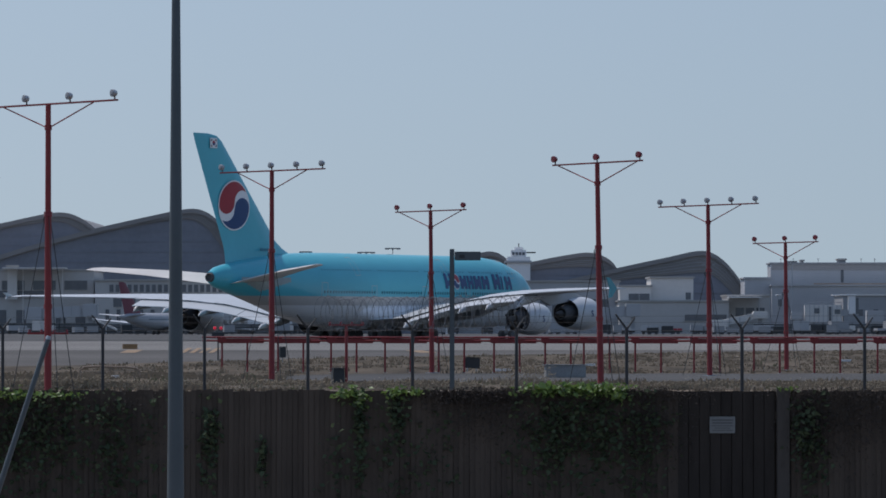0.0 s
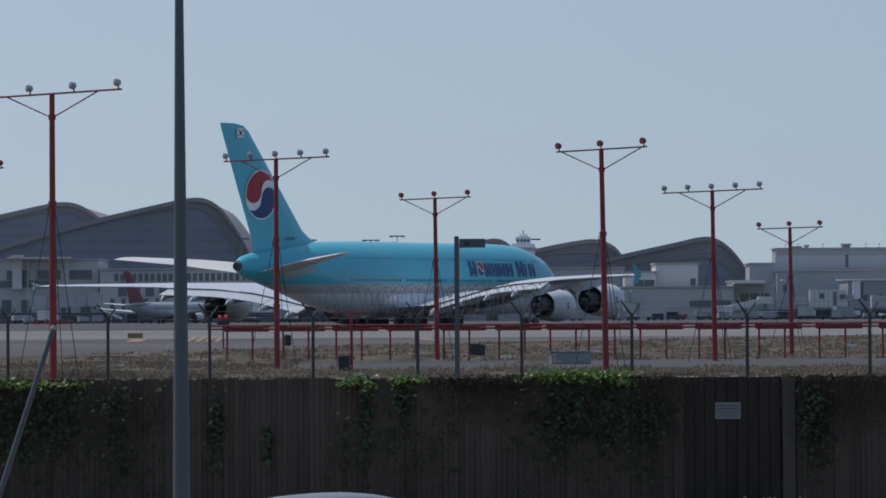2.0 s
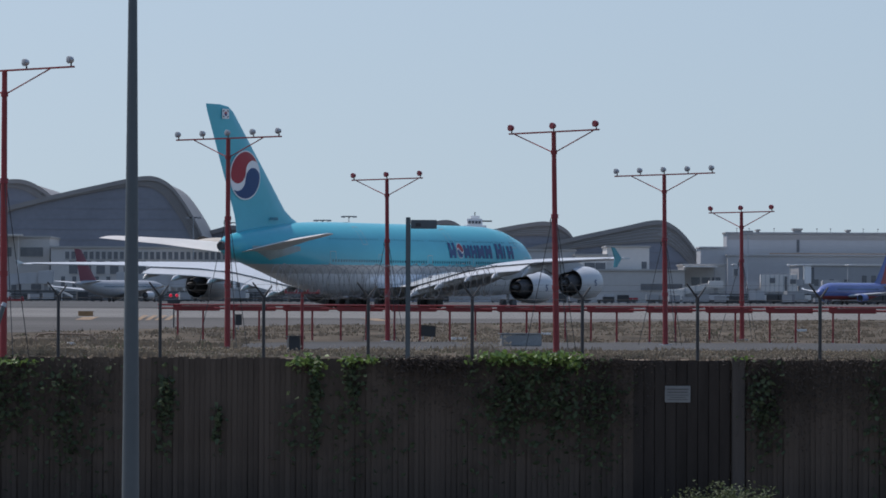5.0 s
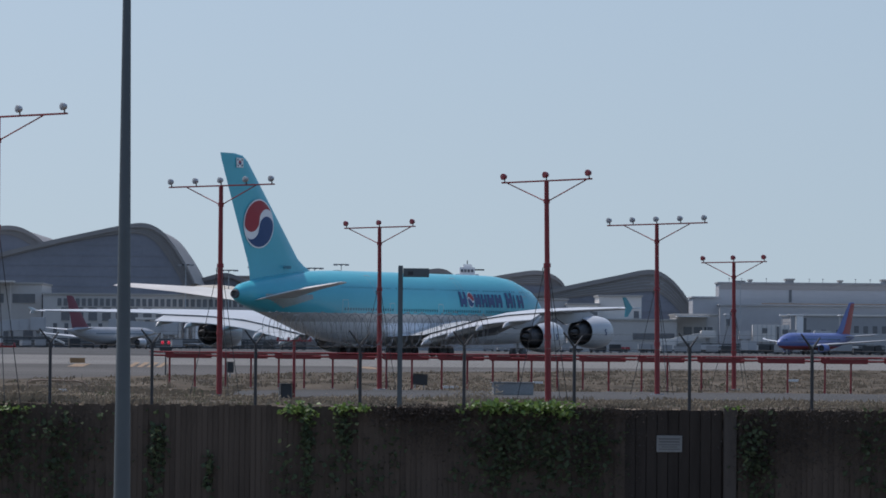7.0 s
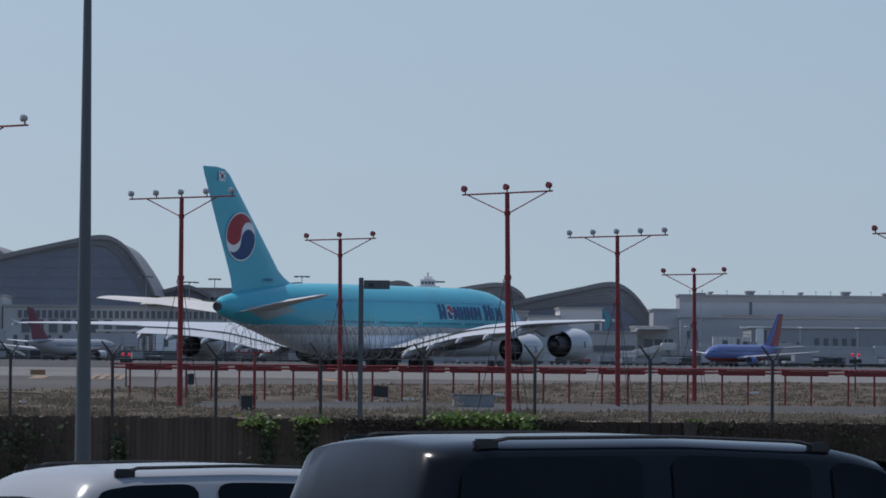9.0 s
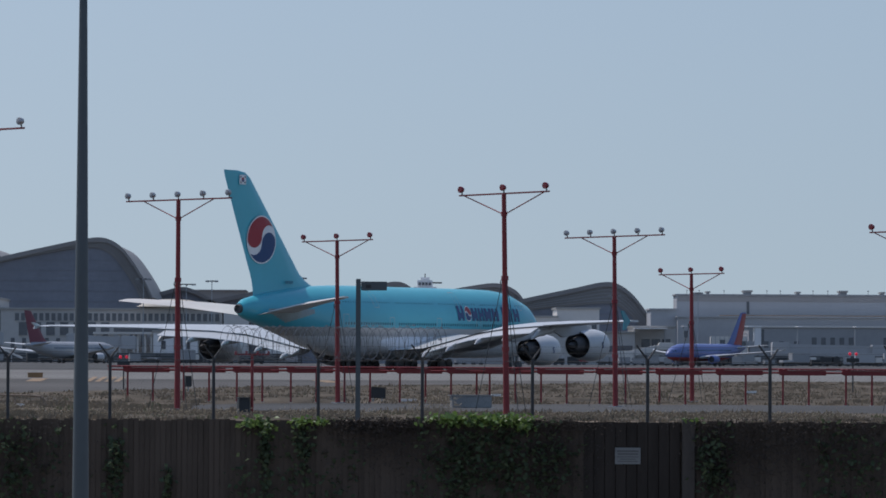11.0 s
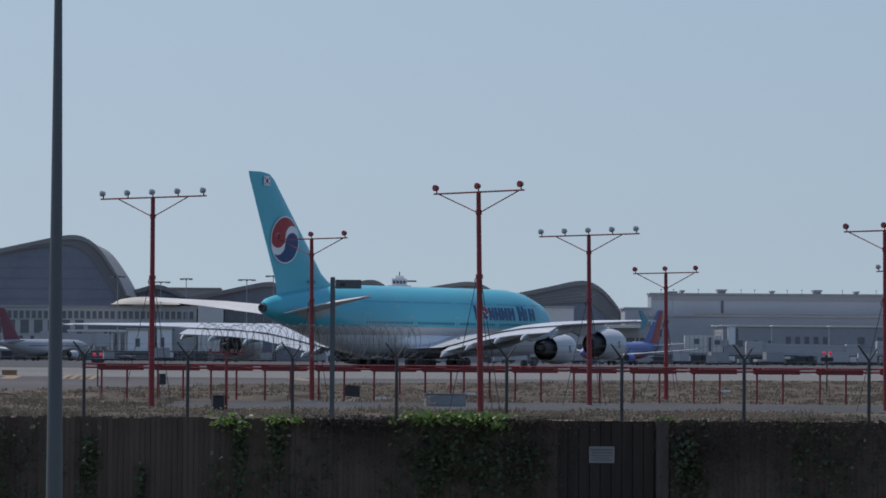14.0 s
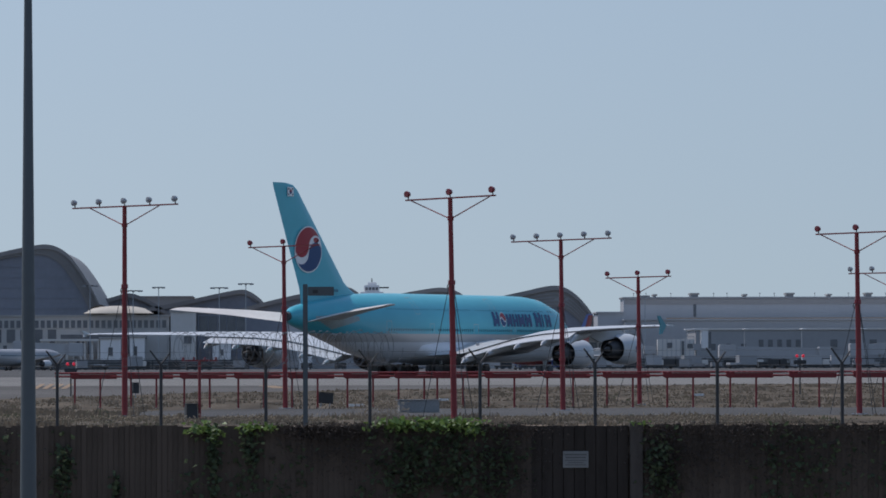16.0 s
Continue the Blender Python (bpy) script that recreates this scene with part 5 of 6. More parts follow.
def blast_fence(px0, px1, d, h):
    """Long dark louvred screen between the taxiway and the gates."""
    a, b = (px0 - 784) / F_LEN * d, (px1 - 784) / F_LEN * d
    root = thing("blast_fence", "long dark louvred blast screen across the apron", "blast fence")
    bm = nb()
    box(bm, a, b, d, d + 0.15, 0.1, h)
    part("screen", bm, "screen", root)
    n = int((b - a) / 6)
    for k in range(n + 1):
        x = a + (b - a) * k / n
        bm = nb()
        box(bm, x - 0.12, x + 0.12, d - 0.25, d - 0.004, 0, h + 0.15 * (k % 2))
        part("post", bm, "dark", root)
    for q in range(3):
        bm = nb()
        box(bm, a, b, d - 0.2, d - 0.004, 0.5 + 0.8 * q, 0.62 + 0.8 * q)
        part("louvre", bm, "wall_dark", root)
    return root


blast_fence(-420, 186, 1300, 2.9)
blast_fence(190, 700, 1290, 2.7)
blast_fence(1310, 2300, 1295, 2.7)

# ---- apron traffic ----
def truck(px, d, kind, material, yaw, label):
    x = (px - 784) / F_LEN * d
    root = thing("service_truck", label, "truck", pose(x, d, 0, 0, 0, yaw), group="apron vehicles")
    L = {"box": 7.0, "tug": 3.2, "van": 5.2, "stairs": 7.5}[kind]
    H = {"box": 3.4, "tug": 1.5, "van": 2.3, "stairs": 2.2}[kind]
    bm = nb()
    box(bm, -L / 2, L / 2, -1.1, 1.1, 0.55, 0.95, bevel=0.05)
    part("chassis", bm, "dark", root)
    bm = nb()
    box(bm, L / 2 - 1.9, L / 2, -1.1, 1.1, 0.95, min(H, 2.3), bevel=0.15)
    cab = part("cab", bm, material if kind != "box" else "wall_pale", root)
    bm = nb()
    box(bm, L / 2 - 1.2, L / 2 + 0.02, -1.02, 1.02, min(H, 2.3) * 0.62, min(H, 2.3) * 0.88)
    part("cab_window", bm, "window", cab)
    bm = nb()
    if kind == "stairs":
        loft(bm, [[Vector((-L / 2, y, 0.95)), Vector((L / 2 - 1, y, 3.9)), Vector((L / 2 - 1, y, 4.3)), Vector((-L / 2, y, 1.5))] for y in (-0.8, 0.8)])
        part("stair_flight", bm, material, root)
    else:
        box(bm, -L / 2, L / 2 - 2.0, -1.2, 1.2, 0.97, H, bevel=0.06)
        part("cargo_body", bm, material, root)
    for sx in (-L / 2 + 1.0, L / 2 - 1.0):
        for sy in (-0.95, 0.95):
            bm = nb()
            tube(bm, (sx, sy - 0.15, 0.45), (sx, sy + 0.15, 0.45), 0.45, n=14)
            part("wheel", bm, "tyre", root, smooth=30)
    return root


def baggage_cart(px, d, material, yaw, tall):
    root = thing("baggage_cart", "covered baggage cart standing on the apron", "cart", pose((px - 784) / F_LEN * d, d, 0.01, 0, 0, yaw), group="baggage carts")
    bm = nb()
    box(bm, -1.5, 1.5, -0.75, 0.75, 0.42, 0.55, bevel=0.02)
    part("deck", bm, "dark", root)
    bm = nb()
    box(bm, -1.4, 1.4, -0.7, 0.7, 0.552, 1.7 * tall, bevel=0.04)
    part("load", bm, material, root)
    bm = nb()
    box(bm, -1.5, 1.5, -0.78, 0.78, 1.7 * tall + 0.01, 1.7 * tall + 0.09, bevel=0.02)
    part("canopy", bm, "wall_dark", root)
    for sx in (-1.0, 1.0):
        for sy in (-0.6, 0.6):
            bm = nb()
            tube(bm, (sx, sy - 0.1, 0.22), (sx, sy + 0.1, 0.22), 0.22, n=10)
            part("wheel", bm, "tyre", root, smooth=30)


rng_c = random.Random(29)
px = -150.0
while px < 2000:
    baggage_cart(px, 1180 + rng_c.uniform(-50, 90), rng_c.choice(("dark", "wall_dark", "wall_dark", "grey", "wall", "dark")), rng_c.uniform(-40, 40), rng_c.uniform(0.7, 1.5))
    px += rng_c.choice((24, 26, 30, 60, 95))


rng_t = random.Random(17)
for px, kind, mk in ((-40, "box", "wall_pale"), (30, "van", "wall"), (78, "box", "wall_pale"), (130, "tug", "dark"), (182, "stairs", "wall_pale"), (318, "box", "grey"), (352, "van", "dark"), (440, "tug", "wall"), (500, "box", "wall_dark"),
                     (1112, "tug", "wall"), (1150, "van", "wall"), (1196, "tug", "crimson"), (1240, "van", "wall_dark"), (1268, "van", "wall_pale"), (1322, "tug", "dark"), (1352, "van", "wall"), (1420, "box", "wall"), (1455, "van", "dark"),
                     (1490, "box", "wall_dark"), (1560, "tug", "wall"), (1588, "box", "wall_dark"), (1640, "van", "dark"), (1705, "box", "wall"), (1742, "box", "wall"), (1790, "van", "wall_dark")):
    names = {"box": "high-bodied catering truck standing on the apron", "van": "low service van standing on the apron", "tug": "small baggage tug standing on the apron", "stairs": "mobile passenger stairs standing on the apron"}
    truck(px, 1230 + rng_t.uniform(-60, 60), kind, mk, rng_t.choice((0, 180, 20, -30, 60)), names[kind])


def jet_bridge(px0, px1, py0, py1, d, material="wall", k=1.0):
    a, b = at(px0, py0, d), at(px1, py1, d)
    root = thing("jet_bridge", "pale ribbed passenger boarding bridge at the gates", "boarding bridge", group="boarding bridges")
    bm = nb()
    loft(bm, [[Vector((p.x, d + y, p.z + z)) for y, z in ((-1.6, -1.5 * k), (1.6, -1.5 * k), (1.6, 1.5 * k), (-1.6, 1.5 * k))] for p in (a, b)])
    tunnel = part("tunnel", bm, material, root)
    n = max(4, int((b.x - a.x) / 2.5))
    for q in range(n + 1):
        p = a.lerp(b, q / n)
        bm = nb()
        box(bm, p.x - 0.12, p.x + 0.12, d - 1.75, d - 1.604, p.z - 1.6 * k, p.z + 1.6 * k)
        part("rib", bm, "wall", tunnel)
    for p, w in ((a, 2.4), (b, 2.0)):
        bm = nb()
        box(bm, p.x - w, p.x + w, d - 2.4, d + 2.4, p.z - 1.8 * k, p.z + 1.9 * k, bevel=0.2)
        part("cabin", bm, material, root)
        bm = nb()
        box(bm, p.x - 0.5, p.x + 0.5, d - 0.5, d + 0.5, 0, p.z - 1.8 * k)
        part("support", bm, "wall_dark", root)
    p = a.lerp(b, 0.4)
    for s in (-1, 1):
        bm = nb()
        box(bm, p.x + s * 1.4 - 0.25, p.x + s * 1.4 + 0.25, d - 0.3, d + 0.3, 0, p.z - 1.4)
        part("drive_leg", bm, "wall_dark", root)


for q in ((1548, 1722, 562, 566, 1330), (1060, 1120, 556, 550, 1330), (1272, 1345, 573, 558, 1310, "wall_pale", 0.55), (60, 160, 556, 550, 1320), (300, 395, 552, 556, 1330), (1780, 1900, 560, 552, 1330), (-120, -20, 556, 550, 1320)):
    jet_bridge(*q)


def bridge_head():
    """Two-level boarding lounge on legs with its stair frame and lift tower."""
    d = 1320.0
    root = thing("boarding_lounge", "pale clad boarding lounge on legs beside a white lift tower", "boarding bridge")

    def slab(name, px0, px1, py0, py1, dep, material, bevel=0.12):
        a, b = at(px0, py0, d), at(px1, py1, d)
        bm = nb()
        box(bm, a.x, b.x, d - dep, d + 2.0, b.z, a.z, bevel=bevel)
        return part(name, bm, material, root)

    body = slab("body", 1424, 1488, 540, 571, 2.0, "wall_pale")
    for k in range(9):
        x = at(1424 + 8 * k, 540, d).x
        bm = nb()
        box(bm, x - 0.1, x + 0.1, d - 2.12, d - 2.004, at(0, 571, d).z, at(0, 540, d).z)
        part("rib", bm, "wall", body)
    for px0, px1, py0, py1 in ((1440, 1449, 546, 555), (1466, 1470, 543, 568), (1476, 1486, 548, 556)):
        a, b = at(px0, py0, d), at(px1, py1, d)
        bm = nb()
        box(bm, a.x, b.x, d - 2.2, d - 2.13, b.z, a.z)
        part("window", bm, "window", body)
    slab("roof_slab", 1472, 1514, 521.5, 523.5, 2.5, "paint", 0.05)
    tower_part = slab("lift_tower", 1501, 1513, 523.6, 556, 2.2, "paint")
    slab("tower_side", 1513.2, 1519, 527, 556, 1.0, "window", 0.05)
    slab("gangway", 1488.4, 1501, 548, 560, 1.4, "wall")
    slab("lower_store", 1492, 1530, 560, 583, 1.6, "wall_dark")
    slab("kiosk", 1400, 1420, 552, 566, 1.2, "wall")
    for px in (1426, 1440, 1456, 1472, 1486, 1504, 1512, 1404, 1417):
        a = at(px, 571 if 1420 < px < 1490 else 560, d)
        bm = nb()
        box(bm, a.x - 0.22, a.x + 0.22, d - 0.4, d + 0.4, 0, a.z)
        part("leg", bm, "wall_dark", root)
    for k in range(5):
        a, b = at(1424 + 16 * k, 540, d), at(1424 + 16 * k, 535.5, d)
        bm = nb()
        tube(bm, (a.x, d - 1.8, a.z), (a.x, d - 1.8, b.z), 0.07, n=6)
        part("rail_post", bm, "steel", root)
    a, b = at(1424, 535.5, d), at(1488, 535.5, d)
    bm = nb()
    tube(bm, (a.x, d - 1.8, a.z), (b.x, d - 1.8, b.z), 0.07, n=6)
    part("roof_rail", bm, "steel", root)
    a, b = at(1489, 583, d), at(1501, 556, d)
    for y in (-1.5, -0.6):
        bm = nb()
        tube(bm, (a.x, d + y, 0.1), (b.x, d + y, b.z), 0.14, n=6)
        part("stair_stringer", bm, "steel", root)


bridge_head()


# ---- road vehicles: x forward, origin on the road below the front bumper's line ----
CARS = {
    "suv": (4.76, 0.90, 0.68, 1.06, [(0, 0.62), (0.1, 0.86), (0.6, 1.0), (1.0, 1.05), (1.18, 1.09), (1.65, 1.40), (2.06, 1.62), (2.4, 1.69), (3.2, 1.725), (4.15, 1.705), (4.32, 1.63), (4.66, 1.12), (4.74, 0.95), (4.76, 0.5)]),
    "wagon": (4.94, 0.90, 0.72, 1.06, [(0, 0.62), (0.1, 0.86), (0.6, 0.99), (1.0, 1.03), (1.14, 1.07), (1.5, 1.38), (1.86, 1.62), (2.2, 1.69), (3.2, 1.725), (4.3, 1.705), (4.5, 1.62), (4.84, 1.12), (4.92, 0.95), (4.94, 0.5)]),
    "minivan": (5.1, 0.97, 0.72, 1.08, [(0, 0.55), (0.1, 0.82), (0.5, 0.98), (0.95, 1.06), (1.12, 1.10), (1.6, 1.38), (2.0, 1.59), (2.4, 1.70), (3.5, 1.76), (4.6, 1.73), (4.85, 1.66), (5.04, 1.1), (5.08, 0.9), (5.1, 0.45)]),
    "bigsuv": (5.2, 1.0, 0.78, 1.16, [(0, 0.65), (0.1, 0.92), (0.6, 1.1), (1.35, 1.17), (1.5, 1.2), (1.9, 1.52), (2.2, 1.74), (2.5, 1.81), (3.5, 1.85), (4.7, 1.84), (5.02, 1.80), (5.12, 1.70), (5.18, 1.2), (5.19, 1.0), (5.2, 0.5)]),
    "crossover": (4.5, 0.90, 0.66, 1.0, [(0, 0.58), (0.1, 0.8), (0.5, 0.94), (1.0, 1.01), (1.2, 1.05), (1.65, 1.32), (2.0, 1.51), (2.4, 1.575), (3.0, 1.59), (3.9, 1.575), (4.17, 1.51), (4.4, 1.06), (4.48, 0.9), (4.5, 0.48)]),
    "sedan": (4.8, 0.90, 0.60, 0.93, [(0, 0.5), (0.1, 0.7), (0.6, 0.86), (1.3, 0.95), (1.55, 0.99), (2.0, 1.24), (2.3, 1.315), (2.75, 1.345), (3.25, 1.345), (3.65, 1.30), (4.2, 1.08), (4.4, 1.03), (4.72, 0.98), (4.8, 0.55)]),
}


def car(name, kind, paint, label, rails=True, spoiler=True):
    L, wb, wr, belt, top = CARS[kind]
    root = thing(name, label, "car")

    def ztop(s):
        return sum(interp(top, s + k * 0.06)[0] for k in (-2, -1, 0, 1, 2)) / 5

    def section(s):
        zt = ztop(s)
        zb = min(belt, zt - 0.04)
        f = max(0.0, min(1.0, (zt - belt - 0.05) / 0.5))
        r = wb * 0.94 + (wr - wb * 0.94) * f
        nose = min(1.0, 0.80 + 0.2 * min(s, L - s) / 0.5)
        w = wb * nose
        r *= nose
        half = [(w * 0.93, 0.22), (w, 0.42), (w * 1.0, zb - 0.18 if zb > 0.7 else 0.5), (w * 0.975, zb), (r + 0.02, max(zt - 0.10, zb + 0.005)), (r - 0.03, max(zt - 0.055, zb + 0.01)), (r - 0.10, max(zt - 0.022, zb + 0.015)), (r * 0.6, zt), (r * 0.2, zt + 0.018)]
        pts = [(y, z) for y, z in half] + [(-y, z) for y, z in reversed(half)]
        return [Vector((L / 2 - s, y, z)) for y, z in pts]

    stations = [L * k / 44 for k in range(45)]
    bm = nb()
    loft(bm, [section(s) for s in stations])
    part("body", bm, paint, root, smooth=60)

    def side_y(s, z):
        zt = ztop(s)
        r = wb * 0.94 + (wr - wb * 0.94) * max(0.0, min(1.0, (zt - belt - 0.05) / 0.5))
        t = max(0.0, min(1.0, (z - belt) / max(0.05, zt - 0.10 - belt)))
        return wb * 0.975 + (r + 0.02 - wb * 0.975) * t

    # windscreen base and roof ends by the profile's bend
    base = [a for a, z in top if z > belt][0]
    roof0 = [a for a, z in top if z > max(q for _, q in top) - 0.13][0]
    roof1 = [a for a, z in top if z > max(q for _, q in top) - 0.14][-1]
    end = [a for a, z in top if z > belt - 0.02][-1]

    def glass_strip(nm, s0, s1, k, lift):
        bm = nb()
        rows = []
        for i in range(7):
            s = s0 + (s1 - s0) * i / 6
            sec = section(s)
            r = sec[5].y * (0.97 if nm == "windscreen" else 0.9)
            z = ztop(s)
            rows.append([bm.verts.new((L / 2 - s + lift[0], y, z + lift[1] - 0.035 * abs(y / r) ** 2)) for y in (-r, -r * 0.5, 0, r * 0.5, r)])
        for a, b in zip(rows, rows[1:]):
            for j in range(4):
                bm.faces.new((a[j], a[j + 1], b[j + 1], b[j]))
        part(nm, bm, "car_glass" if nm == "windscreen" else "tint_glass", root, smooth=True)

    glass_strip("windscreen", base + 0.06, roof0 - 0.02, 0, (0.014, 0.034))
    for y0 in (-0.42, 0.12):
        bm = nb()
        z0 = ztop(base + 0.08) + 0.05
        tube(bm, (L / 2 - base - 0.06, y0, z0 - 0.02), (L / 2 - base - 0.14, y0 + 0.44, z0 + 0.02), 0.012, n=6)
        part("wiper", bm, "black", root)
    glass_strip("rear_window", roof1 + 0.06, end - 0.02, 0, (-0.012, 0.03))
    # how far each window's front and rear edge lies further back at the sill than at the roof
    lean = {"suv": [-0.14, 0.08, 0.14, 0.18, 0.34, 0.45], "wagon": [-0.36, 0.08, 0.13, 0.22, 0.34, 0.38]}.get(kind, [-0.10, 0.04, 0.04, 0.04, 0.05, 0.10])
    cuts = {"wagon": [1.72, 2.42, 2.60, 3.22, 3.43, 4.30], "suv": [1.84, 2.34, 2.60, 3.22, 3.43, 4.12], "minivan": [1.6, 2.55, 2.66, 3.62, 3.76, 4.7], "bigsuv": [1.8, 2.6, 2.74, 3.6, 3.78, 4.85], "crossover": [1.62, 2.4, 2.5, 3.22, 3.36, 4.1], "sedan": [1.85, 2.72, 2.80, 3.55, 3.62, 3.9]}[kind]
    for side in (-1, 1):
        for q0 in (0, 2, 4):
            bm = nb()
            rows = []
            for f, trim in ((0, 0.055), (0.03, 0.022), (0.08, 0.006), (0.16, 0), (0.38, 0), (0.62, 0), (0.84, 0), (0.92, 0.006), (0.97, 0.022), (1, 0.055)):
                s = cuts[q0] + (cuts[q0 + 1] - cuts[q0]) * f
                back = lean[q0] + (lean[q0 + 1] - lean[q0]) * f
                z0, z1 = belt + 0.03 + trim, max(belt + 0.05 + trim, ztop(s) - 0.09 - trim)
                ring = []
                for u in (0.0, 0.33, 0.67, 1.0):
                    z, sz = z0 + (z1 - z0) * u, s + back * (1 - u)
                    ring.append(bm.verts.new((L / 2 - sz, side * (side_y(sz, z) + 0.012), z)))
                rows.append(ring)
            for p, q in zip(rows, rows[1:]):
                for j in range(3):
                    bm.faces.new((p[j], p[j + 1], q[j + 1], q[j]))
            part("side_window", bm, "tint_glass", root, smooth=True)
        # door seams
        for s in (cuts[1] + 0.04, cuts[3] + 0.05):
            bm = nb()
            box(bm, L / 2 - s - 0.006, L / 2 - s + 0.006, side * (wb * 0.99) - 0.006, side * (wb * 0.99) + 0.006, 0.45, belt - 0.05)
            part("door_seam", bm, "black", root)
        for s in (cuts[1] - 0.22, cuts[3] - 0.22):
            bm = nb()
            box(bm, L / 2 - s - 0.1, L / 2 - s + 0.1, side * (wb + 0.005) - 0.02, side * (wb + 0.005) + 0.02, belt - 0.16, belt - 0.12, bevel=0.01)
            part("door_handle", bm, paint, root)
        bm = nb()
        box(bm, L / 2 - cuts[0] - 0.02, L / 2 - cuts[0] + 0.14, side * (wb + 0.13) - 0.1, side * (wb + 0.13) + 0.1, belt - 0.02, belt + 0.15, bevel=0.04)
        part("wing_mirror", bm, "dark" if paint == "car_silver" else paint, root, smooth=True)
        if rails:
            bm = nb()
            pts = []
            for i in range(12):
                s = roof0 + 0.35 + (roof1 - roof0 - 0.65) * i / 11
                lift = 0.012 if 0 < i < 11 else -0.02
                pts.append(Vector((L / 2 - s, side * (wr - 0.07), ztop(s) + lift)))
            loft(bm, [[p + Vector((0, 0.018 * math.cos(a), 0.012 * math.sin(a))) for a in [6.28319 * j / 6 for j in range(6)]] for p in pts])
            rail = part("roof_rail", bm, "black", root, smooth=True)
            for q in (0.03, 0.97):
                p = pts[0].lerp(pts[-1], q)
                bm = nb()
                zr = ztop(L / 2 - p.x)
                box(bm, p.x - 0.07, p.x + 0.07, p.y - 0.022, p.y + 0.022, zr - 0.05, zr + 0.012, bevel=0.012)
                part("rail_foot", bm, "black", rail)
        for s, zw in ((0.92, 0.34), (L - 1.0, 0.34)):
            bm = nb()
            rr = 0.34 if kind != "sedan" else 0.32
            loft(bm, [[Vector((L / 2 - s + q * math.cos(a), side * (wb - 0.2 + w), rr + q * math.sin(a))) for a in [6.28319 * j / 20 for j in range(20)]] for w, q in ((0, rr * 0.9), (0.03, rr), (0.2, rr), (0.225, rr * 0.9))])
            tyre = part("wheel", bm, "black", root, smooth=30)
            bm = nb()
            loft(bm, [[Vector((L / 2 - s + q * math.cos(a), side * (wb + w), rr + q * math.sin(a))) for a in [6.28319 * j / 20 for j in range(20)]] for w, q in ((0.02, rr * 0.62), (0.03, rr * 0.6), (0.035, rr * 0.2))])
            part("rim", bm, "chrome", tyre)
        bm = nb()
        box(bm, -L / 2 - 0.0, -L / 2 + 0.14, side * (wb * 0.78) - 0.1, side * (wb * 0.78) + 0.1, belt - 0.26, belt - 0.06, bevel=0.02)
        part("tail_lamp", bm, "tail_red", root)
        bm = nb()
        box(bm, L / 2 - 0.22, L / 2 - 0.02, side * (wb * 0.66) - 0.16, side * (wb * 0.66) + 0.16, 0.64, 0.78, bevel=0.03)
        part("headlamp", bm, "lens", root)
    for s, z in ((0.03, 0.42), (L - 0.03, 0.45)):
        bm = nb()
        box(bm, L / 2 - s - 0.07, L / 2 - s + 0.07, -wb * 0.86, wb * 0.86, z - 0.14, z + 0.1, bevel=0.04)
        part("bumper", bm, paint, root)
    if spoiler:
        roof1 -= 0.1
        zs = ztop(roof1)
        bm = nb()
        rows = []
        for k in range(9):
            u = -1 + 2 * k / 8
            y, dip = u * wr * 0.9, 0.05 * u * u
            rows.append([Vector((L / 2 - roof1 + 0.22, y, zs - 0.012 - dip)), Vector((L / 2 - roof1 - 0.02, y, zs - 0.006 - dip)), Vector((L / 2 - roof1 - 0.15 + 0.05 * u * u, y, zs - 0.03 - dip)),
                         Vector((L / 2 - roof1 - 0.14 + 0.05 * u * u, y, zs - 0.05 - dip)), Vector((L / 2 - roof1 + 0.1, y, zs - 0.085 - dip))])
        loft(bm, rows)
        sp = part("spoiler", bm, paint, root, smooth=30)
        bm = nb()
        box(bm, L / 2 - roof1 - 0.152, L / 2 - roof1 - 0.1, -0.17, 0.17, zs - 0.046, zs - 0.03, bevel=0.005)
        part("brake_lamp", bm, "tail_red", sp)
    return root


silver_suv = car("sport_utility_car", "wagon", "car_silver", "silver sport utility car with roof rails driving past the wall", spoiler=False)
dark_van = car("minivan", "minivan", "car_black", "dark blue minivan with black roof rails driving past the wall")
blue_van = car("minivan", "minivan", "car_dark", "dark blue minivan with tinted glass driving on the raised road")
dark_suv = car("sport_utility_car", "bigsuv", "car_black", "large black sport utility car driving on the raised road", spoiler=False)
white_suv = car("sport_utility_car", "crossover", "car_white", "white sport utility car with black roof rails and dark glass", spoiler=False)
second_suv = car("sport_utility_car", "suv", "car_dark", "dark blue sport utility car with a rear spoiler")
blue_van.scale = (1.0, 1.0, 0.975)
second_suv.scale = (0.97, 0.97, 0.95)
dark_van.scale = (0.97, 0.97, 0.95)
silver_suv.scale = (0.965, 0.965, 0.965)
white_sedan = car("saloon_car", "sedan", "car_white", "white saloon car with a low rounded roof", False, False)
grey_sedan = car("saloon_car", "sedan", "car_silver", "silver grey saloon car with a low roof", False, False)
far_sedan = car("saloon_car", "sedan", "car_silver", "silver saloon car driving on the lower road", False, False)
far_sedan_two = car("saloon_car", "sedan", "car_silver", "silver saloon car driving on the lower road", False, False)

far_sedan.scale = (1.0, 1.0, 1.06)
far_sedan_two.scale = (0.9, 0.9, 0.97)
white_sedan.scale = (1.09, 1.0, 0.985)
dark_suv.scale = (1.1, 1.0, 1.0)


